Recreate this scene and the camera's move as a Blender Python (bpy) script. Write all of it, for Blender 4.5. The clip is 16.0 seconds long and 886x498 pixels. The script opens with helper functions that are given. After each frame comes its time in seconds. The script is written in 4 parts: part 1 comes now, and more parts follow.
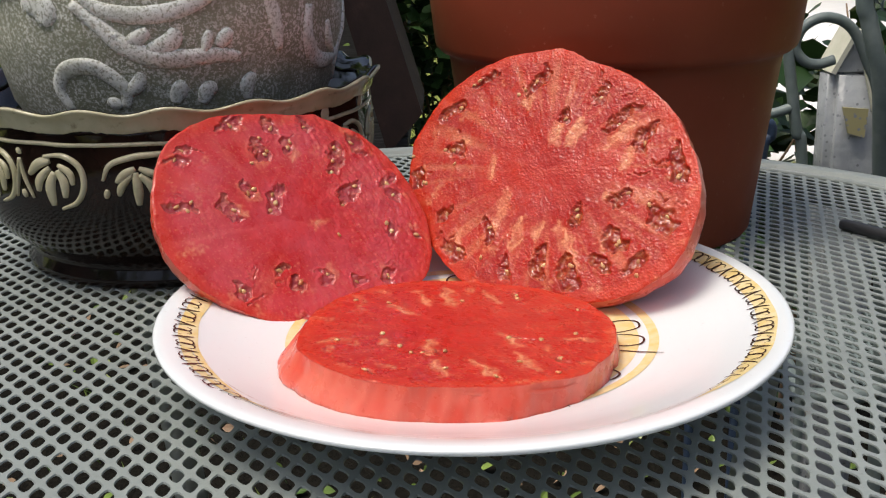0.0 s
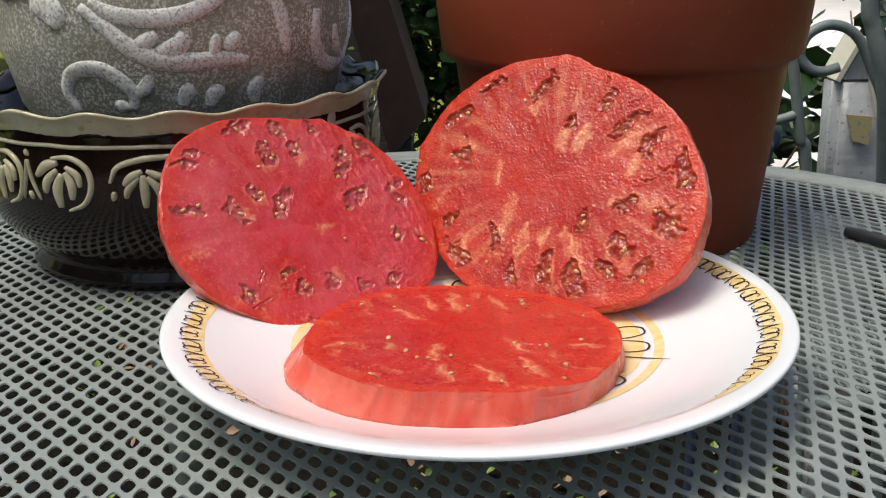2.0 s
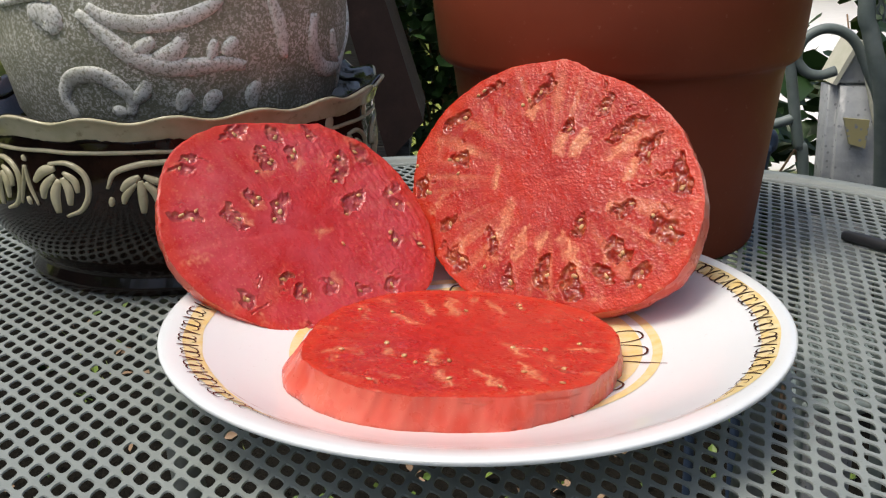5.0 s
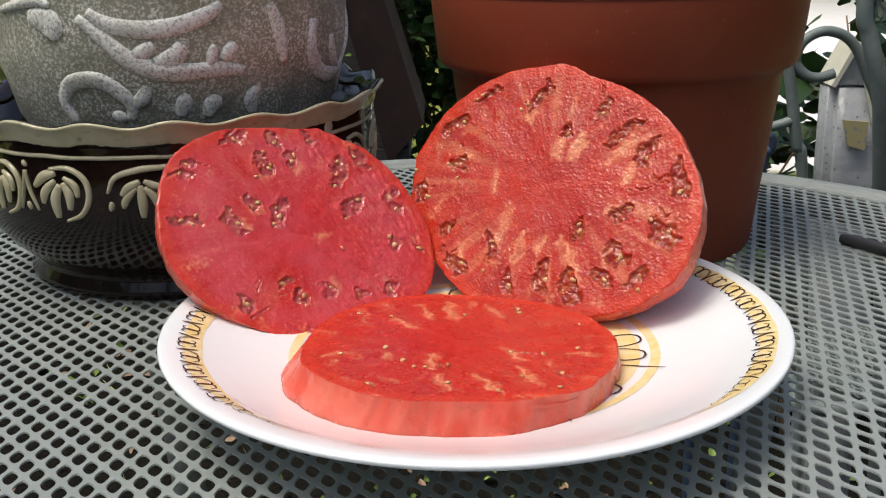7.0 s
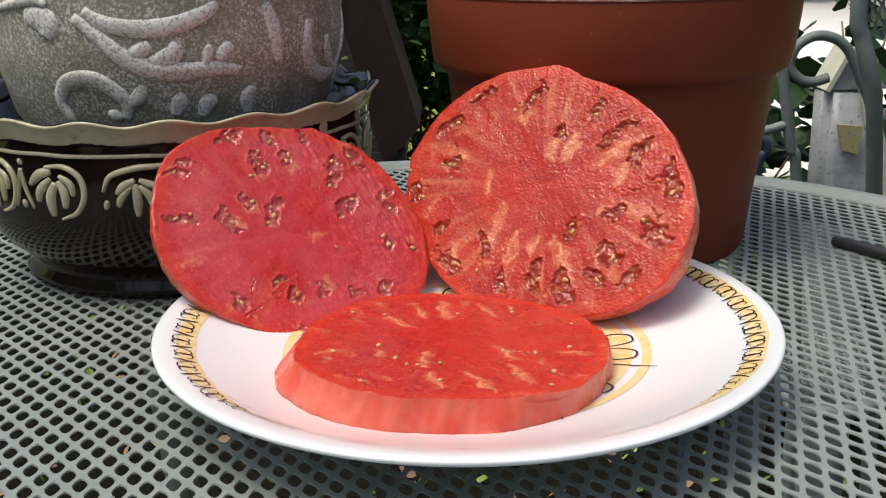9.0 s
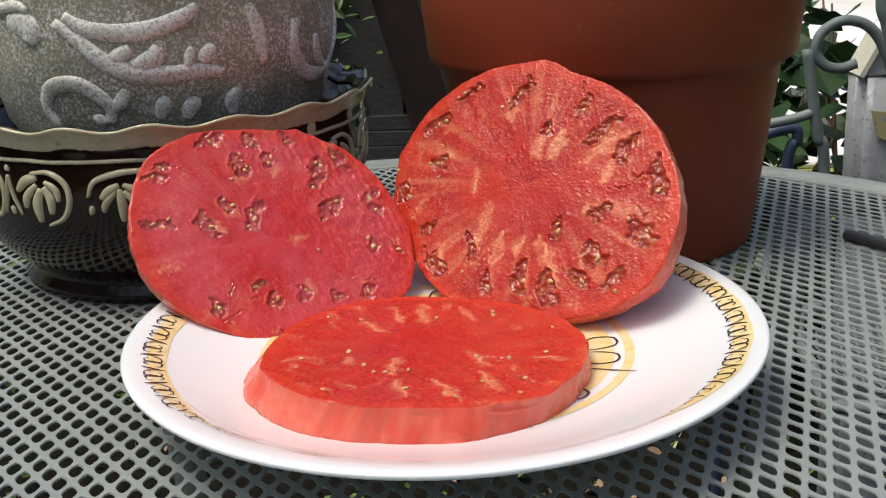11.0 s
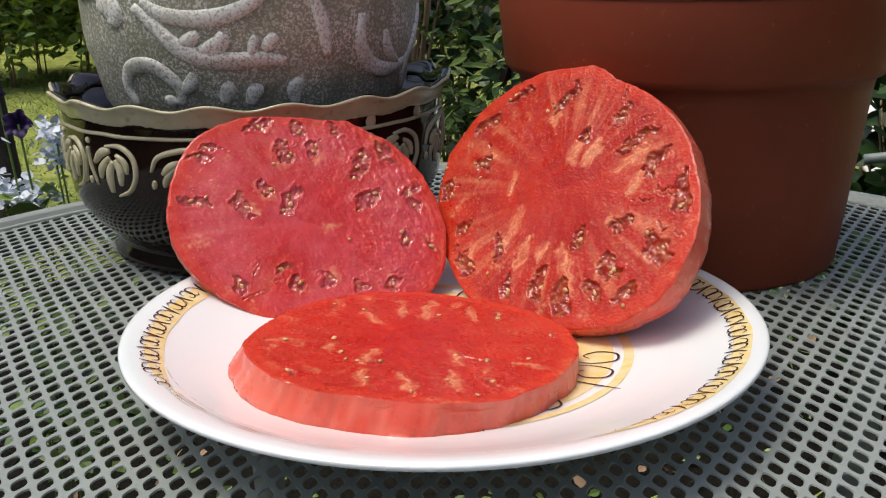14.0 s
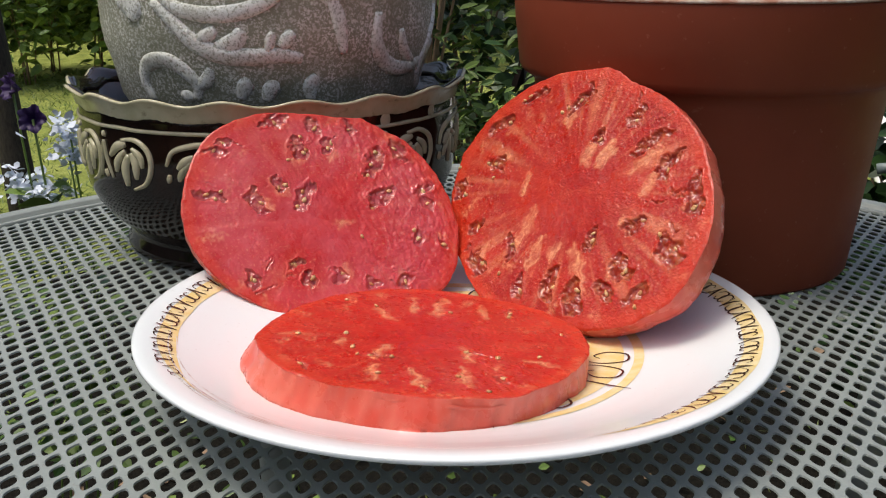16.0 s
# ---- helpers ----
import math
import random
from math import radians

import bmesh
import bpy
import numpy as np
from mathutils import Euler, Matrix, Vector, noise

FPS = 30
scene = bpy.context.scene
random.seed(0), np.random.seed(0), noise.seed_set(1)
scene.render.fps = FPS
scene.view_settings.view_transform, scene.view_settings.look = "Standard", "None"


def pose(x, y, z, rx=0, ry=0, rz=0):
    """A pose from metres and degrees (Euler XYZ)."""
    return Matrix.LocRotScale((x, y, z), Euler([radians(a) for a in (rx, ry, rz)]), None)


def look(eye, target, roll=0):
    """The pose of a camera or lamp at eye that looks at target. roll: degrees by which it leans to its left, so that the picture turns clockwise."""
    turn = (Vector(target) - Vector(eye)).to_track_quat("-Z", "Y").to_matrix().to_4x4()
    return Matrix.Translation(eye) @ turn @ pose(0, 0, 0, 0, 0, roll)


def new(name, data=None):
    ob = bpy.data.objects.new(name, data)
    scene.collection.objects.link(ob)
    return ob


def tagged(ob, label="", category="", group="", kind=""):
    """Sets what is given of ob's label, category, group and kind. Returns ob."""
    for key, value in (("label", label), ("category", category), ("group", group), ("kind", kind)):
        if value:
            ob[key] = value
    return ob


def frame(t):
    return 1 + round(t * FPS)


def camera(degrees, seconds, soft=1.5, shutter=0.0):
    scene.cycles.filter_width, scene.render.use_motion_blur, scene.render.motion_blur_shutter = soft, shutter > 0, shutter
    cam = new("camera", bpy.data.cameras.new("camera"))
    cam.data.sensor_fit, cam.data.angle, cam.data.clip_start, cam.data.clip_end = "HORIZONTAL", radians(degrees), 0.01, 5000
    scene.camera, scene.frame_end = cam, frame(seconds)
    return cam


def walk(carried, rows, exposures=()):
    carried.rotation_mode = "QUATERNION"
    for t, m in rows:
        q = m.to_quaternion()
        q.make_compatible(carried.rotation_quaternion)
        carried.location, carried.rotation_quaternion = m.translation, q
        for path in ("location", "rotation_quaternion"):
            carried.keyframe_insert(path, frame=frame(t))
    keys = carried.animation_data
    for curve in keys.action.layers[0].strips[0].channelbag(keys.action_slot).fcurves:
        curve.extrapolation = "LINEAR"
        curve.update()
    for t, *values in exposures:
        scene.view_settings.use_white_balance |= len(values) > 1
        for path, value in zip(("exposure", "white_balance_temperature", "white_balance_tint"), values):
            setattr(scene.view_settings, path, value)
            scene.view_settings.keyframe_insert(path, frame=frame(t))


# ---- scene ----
cam = camera(46.0, 16.0, 1.15)
ROWS = [
    (0, -0.0077, -0.4059, 0.1841, 0.45, -18.19, -1.53),
    (0.5, -0.008, -0.4075, 0.1852, 0.81, -18.1, -1.6),
    (1, -0.0066, -0.4062, 0.1839, 0.72, -18.16, -1.6),
    (1.5, -0.0087, -0.4077, 0.1852, 0.68, -18.25, -1.75),
    (2, -0.0096, -0.4067, 0.1849, 0.54, -17.98, -1.13),
    (2.5, -0.0101, -0.4085, 0.1862, 0.47, -17.65, -0.97),
    (3, -0.0088, -0.407, 0.1848, 0.4, -17.7, -0.97),
    (3.5, -0.0086, -0.4076, 0.1847, 0.38, -17.64, -1.13),
    (4, -0.0097, -0.4066, 0.185, 0.45, -17.79, -1.31),
    (6.5, -0.0096, -0.4073, 0.1863, 0.32, -17.72, -1.03),
    (7, -0.0088, -0.408, 0.1871, 0.44, -17.7, -1.32),
    (7.5, -0.0087, -0.4077, 0.1854, 0.42, -17.71, -1.39),
    (8, -0.0103, -0.4086, 0.1861, 0.29, -17.7, -1.12),
    (8.5, -0.0082, -0.4101, 0.186, 0.24, -17.54, -1.01),
    (9, -0.0077, -0.4108, 0.1858, 0.21, -17.48, -1),
    (11.3, 0.0295, -0.3933, 0.1864, 4.84, -18.01, -3.54),
    (11.5, 0.0341, -0.3859, 0.1871, 6.34, -18.5, -4.39),
    (12, 0.0572, -0.3834, 0.1858, 8.83, -18.46, -3.11),
    (12.5, 0.0707, -0.3868, 0.1824, 12.12, -17.61, -0.94),
    (13, 0.0945, -0.3847, 0.1809, 10.87, -18.17, -1.52),
    (13.5, 0.0966, -0.3847, 0.1816, 13.93, -17.6, -1.42),
    (14, 0.1037, -0.3881, 0.1793, 14.9, -17.03, -1.14),
    (14.5, 0.1049, -0.3884, 0.1786, 14.71, -16.79, -0.85),
    (15, 0.1036, -0.3903, 0.1776, 15, -16.74, -0.56),
    (15.5, 0.1035, -0.3904, 0.1778, 15.21, -16.66, -0.34),
    (16, 0.1026, -0.391, 0.177, 15.38, -16.76, -0.19),
]
walk(cam, [(t, pose(x, y, z, 90 + pitch, 0, yaw) @ pose(0, 0, 0, 0, 0, roll)) for t, x, y, z, yaw, pitch, roll in ROWS],
     [(0.0, 0.1, 6500, 9), (16.0, 0.1, 6500, 9)])

# ---- world, sun, exposure ----
world = bpy.data.worlds.new("sky")
scene.world = world
world.use_nodes = True
wn = world.node_tree
sky = wn.nodes.new("ShaderNodeTexSky")
sky.sky_type = "NISHITA"
sky.sun_disc = False
sky.dust_density = 5.0
sky.air_density = 0.8
sky.sun_elevation = radians(69)
sky.sun_rotation = radians(-117)
wn.links.new(sky.outputs[0], wn.nodes["Background"].inputs[0])
wn.nodes["Background"].inputs[1].default_value = 0.15
sun = new("sun", bpy.data.lights.new("sun", "SUN"))
sun.data.energy = 1.45
sun.data.angle = radians(22)
sun.data.color = (1.0, 0.94, 0.84)
sun.matrix_world = look((-0.82, -0.42, 2.45), (0, 0, 0))


# ---- materials ----
class Mat:
    """A node material on a Principled shader."""

    def __init__(self, name, color=(0.5, 0.5, 0.5), rough=0.5, **inputs):
        self.m = bpy.data.materials.new(name)
        self.m.use_nodes = True
        self.t = self.m.node_tree
        self.b = self.t.nodes["Principled BSDF"]
        self.b.inputs["Base Color"].default_value = (*color, 1)
        self.b.inputs["Roughness"].default_value = rough
        for key, value in inputs.items():
            self.b.inputs[key.replace("_", " ")].default_value = value

    def node(self, kind, **props):
        n = self.t.nodes.new("ShaderNode" + kind)
        for key, value in props.items():
            if key == "inputs":
                for k, v in value.items():
                    n.inputs[k].default_value = v
            elif key == "operation":
                n.operation = value
            elif key == "data_type":
                n.data_type = value
            elif key == "attribute_name":
                n.attribute_name = value
        return n

    def link(self, a, b):
        self.t.links.new(a, b)

    def coords(self, scale=(1, 1, 1), generated=False):
        c = self.node("TexCoord")
        m = self.node("Mapping", inputs={"Scale": scale})
        self.link(c.outputs["Generated" if generated else "Object"], m.inputs[0])
        return m.outputs[0]

    def noise(self, scale, detail=4, rough=0.6, at=None):
        n = self.node("TexNoise", inputs={"Scale": scale, "Detail": detail, "Roughness": rough})
        self.link(at if at else self.coords(), n.inputs["Vector"])
        return n.outputs["Fac"]

    def voronoi(self, scale, at=None):
        n = self.node("TexVoronoi", inputs={"Scale": scale})
        self.link(at if at else self.coords(), n.inputs["Vector"])
        return n.outputs["Distance"]

    def ramp(self, fac, stops):
        n = self.node("ValToRGB")
        e = n.color_ramp.elements
        while len(e) < len(stops):
            e.new(0.5)
        for k, (p, c) in zip(e, stops):
            k.position = p
            k.color = (*c, 1) if len(c) == 3 else c
        self.link(fac, n.inputs[0])
        return n.outputs[0]

    def step(self, fac, lo, hi, to_lo=0.0, to_hi=1.0):
        n = self.node("MapRange", inputs={"From Min": lo, "From Max": hi, "To Min": to_lo, "To Max": to_hi})
        self.link(fac, n.inputs[0])
        return n.outputs[0]

    def math(self, op, a, b):
        n = self.node("Math", operation=op)
        for i, v in enumerate((a, b)):
            if isinstance(v, (int, float)):
                n.inputs[i].default_value = v
            else:
                self.link(v, n.inputs[i])
        return n.outputs[0]

    def mix(self, fac, a, b):
        n = self.node("Mix", data_type="RGBA")
        for s, v in ((0, fac), (6, a), (7, b)):
            if isinstance(v, (int, float)):
                n.inputs[s].default_value = v
            elif isinstance(v, tuple):
                n.inputs[s].default_value = (*v, 1)
            else:
                self.link(v, n.inputs[s])
        return n.outputs[2]

    def attr(self, name):
        return self.node("Attribute", attribute_name=name).outputs["Fac"]

    def rand(self):
        return self.node("ObjectInfo").outputs["Random"]

    def island(self):
        return self.node("NewGeometry").outputs["Random Per Island"]

    def color(self, out):
        self.link(out, self.b.inputs["Base Color"])
        return self

    def rough(self, out):
        self.link(out, self.b.inputs["Roughness"])
        return self

    def bump(self, height, strength=0.3, distance=0.001):
        n = self.node("Bump", inputs={"Strength": strength, "Distance": distance})
        self.link(height, n.inputs["Height"])
        self.link(n.outputs[0], self.b.inputs["Normal"])
        self.link(n.outputs[0], self.b.inputs["Coat Normal"])
        return self


def flesh_material(name, light, deep, dark, amber, gloss, coat, relief, grain=1.0, sheen=0.5, sky_tint=0.0, jelly=0.5):
    m = Mat(name, rough=gloss, Subsurface_Weight=0.2, Subsurface_Scale=0.004, Coat_Roughness=0.1, Coat_IOR=1.5, Specular_IOR_Level=sheen)
    m.b.inputs["Subsurface Radius"].default_value = (1.0, 0.25, 0.15)
    c = m.mix(m.step(m.noise(45, 6, 0.7), 0.4, 0.64), deep, light)
    c = m.mix(m.step(m.noise(190, 4, 0.7), 0.5, 0.68, 0, 0.4), c, (light[0] * 1.08, light[1] * 2.1, light[2] * 2.2))
    c = m.mix(m.step(m.noise(420, 3, 0.7), 0.56, 0.74, 0, 0.3), c, (0.8, 0.2, 0.12))
    c = m.mix(m.step(m.noise(700, 2, 0.6), 0.3, 0.44, 0.15, 0), c, deep)
    pale = m.math("MULTIPLY", m.attr("pale"), m.step(m.noise(420, 5, 0.75), 0.33, 0.6, 0.35, 1.0))
    c = m.mix(m.math("MULTIPLY", pale, 0.95), c, (0.8, 0.34, 0.165))
    c = m.mix(m.math("MULTIPLY", m.attr("wall"), 0.45), c, (0.66, 0.055, 0.02))
    gel = m.mix(m.step(m.noise(260, 3, 0.6), 0.45, 0.68), dark, amber)
    c = m.mix(m.attr("gel"), c, gel)
    # pink sheen of the reflected sky, painted into the flesh where the film lies
    if sky_tint:
        c = m.mix(m.math("MULTIPLY", m.attr("film"), sky_tint), c, (0.68, 0.1, 0.125))
    m.color(c)
    wet = m.math("ADD", m.math("MULTIPLY", m.attr("film"), coat), m.math("MULTIPLY", m.attr("gel"), jelly))
    m.link(wet, m.b.inputs["Coat Weight"])
    m.rough(m.step(m.noise(150, 4), 0.3, 0.75, gloss - 0.08, gloss + 0.2))
    h = m.math("ADD", m.math("MULTIPLY", m.noise(520 * grain, 2, 0.5), 0.7), m.math("MULTIPLY", m.voronoi(620 * grain), 0.45))
    h = m.math("MULTIPLY", h, m.step(m.noise(110, 3, 0.6), 0.34, 0.62, 0.25, 1.0))
    m.bump(h, relief, 0.0014 / grain)
    return m.m


FLESH_LEFT = flesh_material("wet_tomato_flesh", (0.6, 0.034, 0.034), (0.49, 0.016, 0.015), (0.34, 0.034, 0.034), (0.5, 0.16, 0.09), 0.26, 0.85, 0.06, 0.8, 0.35, 0.35, 0.12)
FLESH_RIGHT = flesh_material("tomato_flesh", (0.49, 0.023, 0.0075), (0.375, 0.0075, 0.0023), (0.31, 0.024, 0.01), (0.42, 0.1, 0.03), 0.26, 0.26, 0.38, 1.4, 0.32)
FLESH_FRONT = flesh_material("moist_tomato_flesh", (0.55, 0.022, 0.011), (0.46, 0.011, 0.006), (0.4, 0.024, 0.01), (0.58, 0.15, 0.055), 0.26, 0.3, 0.22, 1.1, 0.35)

sk = Mat("tomato_skin", rough=0.34, Subsurface_Weight=0.15, Subsurface_Scale=0.004)
c = sk.mix(sk.step(sk.noise(26, 3), 0.35, 0.7), (0.66, 0.06, 0.03), (0.78, 0.17, 0.11))
streak = sk.noise(60, 4, 0.6, sk.coords((1, 1, 0.1)))
c = sk.mix(sk.step(streak, 0.45, 0.7, 0, 0.45), c, (0.8, 0.28, 0.2))
c = sk.mix(sk.step(sk.noise(16, 2), 0.6, 0.78, 0, 0.4), c, (0.7, 0.27, 0.1))
c = sk.mix(sk.step(sk.noise(34, 4, 0.7, sk.coords((1, 1, 0.4))), 0.7, 0.76, 0, 0.55), c, (0.42, 0.3, 0.09))
c = sk.mix(sk.step(sk.voronoi(900), 0.0, 0.2, 0.35, 0), c, (0.85, 0.42, 0.24))
SKIN = sk.color(c).rough(sk.step(sk.noise(90, 4), 0.35, 0.7, 0.2, 0.42)).bump(sk.noise(60, 5), 0.2, 0.0012).m
sd = Mat("tomato_seed", rough=0.38, Subsurface_Weight=0.2, Subsurface_Scale=0.002)
SEED = sd.color(sd.mix(sd.rand(), (0.5, 0.22, 0.08), (0.76, 0.5, 0.24))).m
rl = Mat("pale_lime_crust", rough=0.7)
RIM_LIME = rl.color(rl.mix(rl.step(rl.noise(90, 5, 0.7), 0.42, 0.66), (0.3, 0.13, 0.08), (0.5, 0.42, 0.36))).m

pc = Mat("glazed_white_porcelain", rough=0.1, Coat_Weight=0.4, Coat_Roughness=0.05)
c = pc.mix(pc.step(pc.noise(9, 3), 0.4, 0.7, 0, 1), (0.85, 0.9, 0.9), (0.83, 0.87, 0.865))
c = pc.mix(pc.step(pc.noise(600, 2), 0.68, 0.75, 0, 0.25), c, (0.6, 0.55, 0.5))
PORCELAIN = pc.color(c).rough(pc.step(pc.noise(30, 4), 0.3, 0.7, 0.07, 0.2)).m
yl = Mat("yellow_glaze", rough=0.15)
YELLOW = yl.color(yl.mix(yl.step(yl.noise(140, 4), 0.35, 0.65), (0.82, 0.63, 0.24), (0.85, 0.74, 0.44))).m
BROWN_INK = Mat("dark_brown_glaze_line", (0.05, 0.03, 0.022), 0.25).m
bi = Mat("faint_grey_glaze_line", rough=0.15)
BLUE_INK = bi.color(bi.mix(bi.step(bi.noise(60, 4, 0.7), 0.42, 0.62), (0.84, 0.86, 0.85), (0.56, 0.5, 0.46))).m

tp = Mat("grey_green_table_paint", rough=0.5)
c = tp.mix(tp.step(tp.noise(12, 5, 0.7), 0.35, 0.7), (0.232, 0.262, 0.246), (0.3, 0.336, 0.318))
c = tp.mix(tp.step(tp.noise(300, 4, 0.7), 0.6, 0.75, 0, 0.6), c, (0.16, 0.15, 0.13))
c = tp.mix(tp.step(tp.noise(45, 5, 0.75), 0.66, 0.72, 0, 0.55), c, (0.2, 0.12, 0.07))
TABLE = tp.color(c).rough(tp.step(tp.noise(120), 0.3, 0.7, 0.38, 0.62)).bump(tp.noise(700, 3), 0.25, 0.0005).m

gp = Mat("weathered_grey_glaze", rough=0.62)
grain = gp.noise(620, 3, 0.75)
c = gp.mix(gp.step(gp.noise(22, 4), 0.35, 0.7), (0.24, 0.245, 0.165), (0.36, 0.36, 0.265))
frost = gp.math("MULTIPLY", gp.step(grain, 0.5, 0.57, 0, 1.0), gp.step(gp.noise(45, 4, 0.7), 0.36, 0.6, 0.25, 1.0))
c = gp.mix(frost, c, (0.78, 0.78, 0.71))
c = gp.mix(gp.step(gp.noise(500, 3), 0.62, 0.7, 0, 0.4), c, (0.1, 0.09, 0.07))
GREY_POT = gp.color(c).bump(gp.math("ADD", grain, gp.noise(90, 4)), 0.35, 0.0008).m
gr = Mat("pale_worn_relief", rough=0.6)
g2 = gr.noise(640, 3, 0.75)
c = gr.mix(gr.step(gr.noise(22, 4), 0.35, 0.7), (0.34, 0.345, 0.26), (0.45, 0.45, 0.36))
frost = gr.math("MULTIPLY", gr.step(g2, 0.4, 0.5, 0, 1.0), gr.step(gr.noise(60, 4, 0.7), 0.3, 0.5, 0.45, 1.0))
c = gr.mix(frost, c, (0.8, 0.81, 0.75))
RELIEF = gr.color(c).bump(g2, 0.4, 0.0008).m

bw = Mat("dark_brown_gloss_glaze", rough=0.1, Specular_IOR_Level=0.4)
DARK_GLAZE = bw.color(bw.mix(bw.step(bw.noise(30, 4), 0.4, 0.75), (0.008, 0.005, 0.0045), (0.03, 0.014, 0.009))).bump(bw.noise(48, 3), 0.22, 0.0012).m
ol = Mat("olive_cream_glaze", rough=0.16)
c = ol.mix(ol.step(ol.noise(55, 4), 0.35, 0.7), (0.42, 0.39, 0.24), (0.56, 0.52, 0.35))
c = ol.mix(ol.step(ol.noise(160, 4), 0.6, 0.75, 0, 0.7), c, (0.14, 0.1, 0.05))
OLIVE = ol.color(c).bump(ol.noise(160, 4), 0.3, 0.001).m

tc = Mat("smooth_terracotta_plastic", rough=0.48, Specular_IOR_Level=0.3)
c = tc.mix(tc.step(tc.noise(9, 4), 0.3, 0.75), (0.19, 0.039, 0.015), (0.24, 0.051, 0.021))
c = tc.mix(tc.step(tc.noise(240, 4), 0.66, 0.75, 0, 0.25), c, (0.5, 0.3, 0.2))
TERRACOTTA = tc.color(c).rough(tc.step(tc.noise(25, 4), 0.3, 0.7, 0.5, 0.66)).bump(tc.noise(500, 3), 0.06, 0.0005).m
# soil in the pots; its near-black also paints the shade under the table
so = Mat("potting_soil_and_shade", rough=0.95, Specular_IOR_Level=0.08)
SOIL_AND_SHADE = so.color(so.ramp(so.noise(90, 6, 0.8), [(0.3, (0.004, 0.004, 0.003)), (0.7, (0.018, 0.016, 0.012))])).bump(so.noise(120, 5), 0.8, 0.01).m

ch = Mat("grey_green_chair_paint", rough=0.45)
CHAIR = ch.color(ch.mix(ch.step(ch.noise(60, 4), 0.4, 0.7), (0.15, 0.19, 0.18), (0.21, 0.25, 0.235))).bump(ch.noise(300), 0.2, 0.0006).m
wd = Mat("weathered_grey_board", rough=0.85)
grainw = wd.noise(30, 6, 0.7, wd.coords((1, 14, 14)))
WEATHERED = wd.color(wd.ramp(grainw, [(0.3, (0.05, 0.047, 0.045)), (0.7, (0.15, 0.145, 0.14))])).bump(grainw, 0.5, 0.004).m
rf = Mat("dark_brown_rusty_sheet", rough=0.8)
ROOF = rf.color(rf.ramp(rf.noise(14, 6, 0.7), [(0.3, (0.02, 0.009, 0.006)), (0.6, (0.036, 0.016, 0.011)), (0.8, (0.06, 0.029, 0.02))])).bump(rf.noise(60), 0.4, 0.003).m
BLACK = Mat("dark_opening", (0.008, 0.008, 0.009), 0.6).m
bg = Mat("printed_plastic_sack", rough=0.35)
c = bg.mix(bg.step(bg.noise(22, 3), 0.4, 0.65), (0.28, 0.3, 0.31), (0.4, 0.42, 0.42))
c = bg.mix(bg.step(bg.voronoi(120), 0.14, 0.24, 0.7, 0), c, (0.1, 0.11, 0.12))
SACK = bg.color(c).bump(bg.noise(25, 4), 0.5, 0.01).m
cr = Mat("cream_card", rough=0.6)
CREAM = cr.color(cr.mix(cr.step(cr.noise(60, 4), 0.35, 0.7), (0.6, 0.6, 0.46), (0.68, 0.67, 0.55))).m
pp = Mat("faded_yellow_print", rough=0.5)
PRINT = pp.color(pp.mix(pp.step(pp.voronoi(160), 0.2, 0.4), (0.24, 0.27, 0.3), (0.4, 0.36, 0.18))).m
STRIPE = Mat("faded_blue_print", (0.42, 0.52, 0.68), 0.55).m


def leaf_material(name, a, b):
    m = Mat(name, rough=0.42, Subsurface_Weight=0.0)
    c = m.mix(m.island(), a, b)
    c = m.mix(m.step(m.noise(40, 3), 0.45, 0.8, 0, 0.5), c, (a[0] * 0.6, a[1] * 0.7, a[2] * 0.6))
    m.b.inputs["Transmission Weight"].default_value = 0.0
    return m.color(c).m


LEAF_DARK = leaf_material("dark_green_leaf", (0.018, 0.048, 0.012), (0.05, 0.11, 0.026))
LEAF_MID = leaf_material("mid_green_leaf", (0.03, 0.085, 0.014), (0.22, 0.32, 0.06))
LEAF_BRIGHT = leaf_material("bright_green_leaf", (0.11, 0.2, 0.035), (0.33, 0.42, 0.1))
STEM = Mat("tan_woody_stem", (0.3, 0.2, 0.12), 0.7).m
BARK = Mat("dark_bark", (0.035, 0.028, 0.022), 0.9)
BARK = BARK.color(BARK.ramp(BARK.noise(40, 6, 0.7, BARK.coords((4, 4, 1))), [(0.3, (0.012, 0.01, 0.008)), (0.7, (0.06, 0.048, 0.036))])).m
PURPLE = Mat("dark_violet_petal", (0.03, 0.008, 0.07), 0.5).m
PALE_PETAL = Mat("pale_blue_white_petal", (0.68, 0.74, 0.82), 0.6).m

gn = Mat("lawn_ground", rough=0.95)
far = gn.noise(0.6, 4, 0.6)
c = gn.ramp(gn.noise(9, 7, 0.75), [(0.3, (0.12, 0.17, 0.03)), (0.5, (0.28, 0.33, 0.06)), (0.7, (0.42, 0.45, 0.12))])
c = gn.mix(gn.step(far, 0.5, 0.7, 0, 0.6), c, (0.48, 0.48, 0.14))
GROUND = gn.color(c).bump(gn.noise(40, 6), 0.8, 0.03).m
# concrete raised to near-white: the stronger sun out there is in the colour
pv = Mat("concrete_with_sun", rough=0.85)
PAVING = pv.color(pv.mix(pv.step(pv.noise(7, 6, 0.7), 0.3, 0.7), (0.84, 0.83, 0.8), (0.92, 0.91, 0.89))).bump(pv.noise(60, 5), 0.3, 0.004).m
# for the added walls out of view only
hw = Mat("brown_light_blocker", rough=0.9)
LIGHT_BLOCKER = hw.color(hw.mix(hw.step(hw.noise(5, 5), 0.3, 0.7), (0.12, 0.085, 0.065), (0.17, 0.125, 0.1))).bump(hw.noise(80, 4), 0.3, 0.004).m
BLADE = leaf_material("grass_blade", (0.1, 0.17, 0.03), (0.3, 0.36, 0.09))


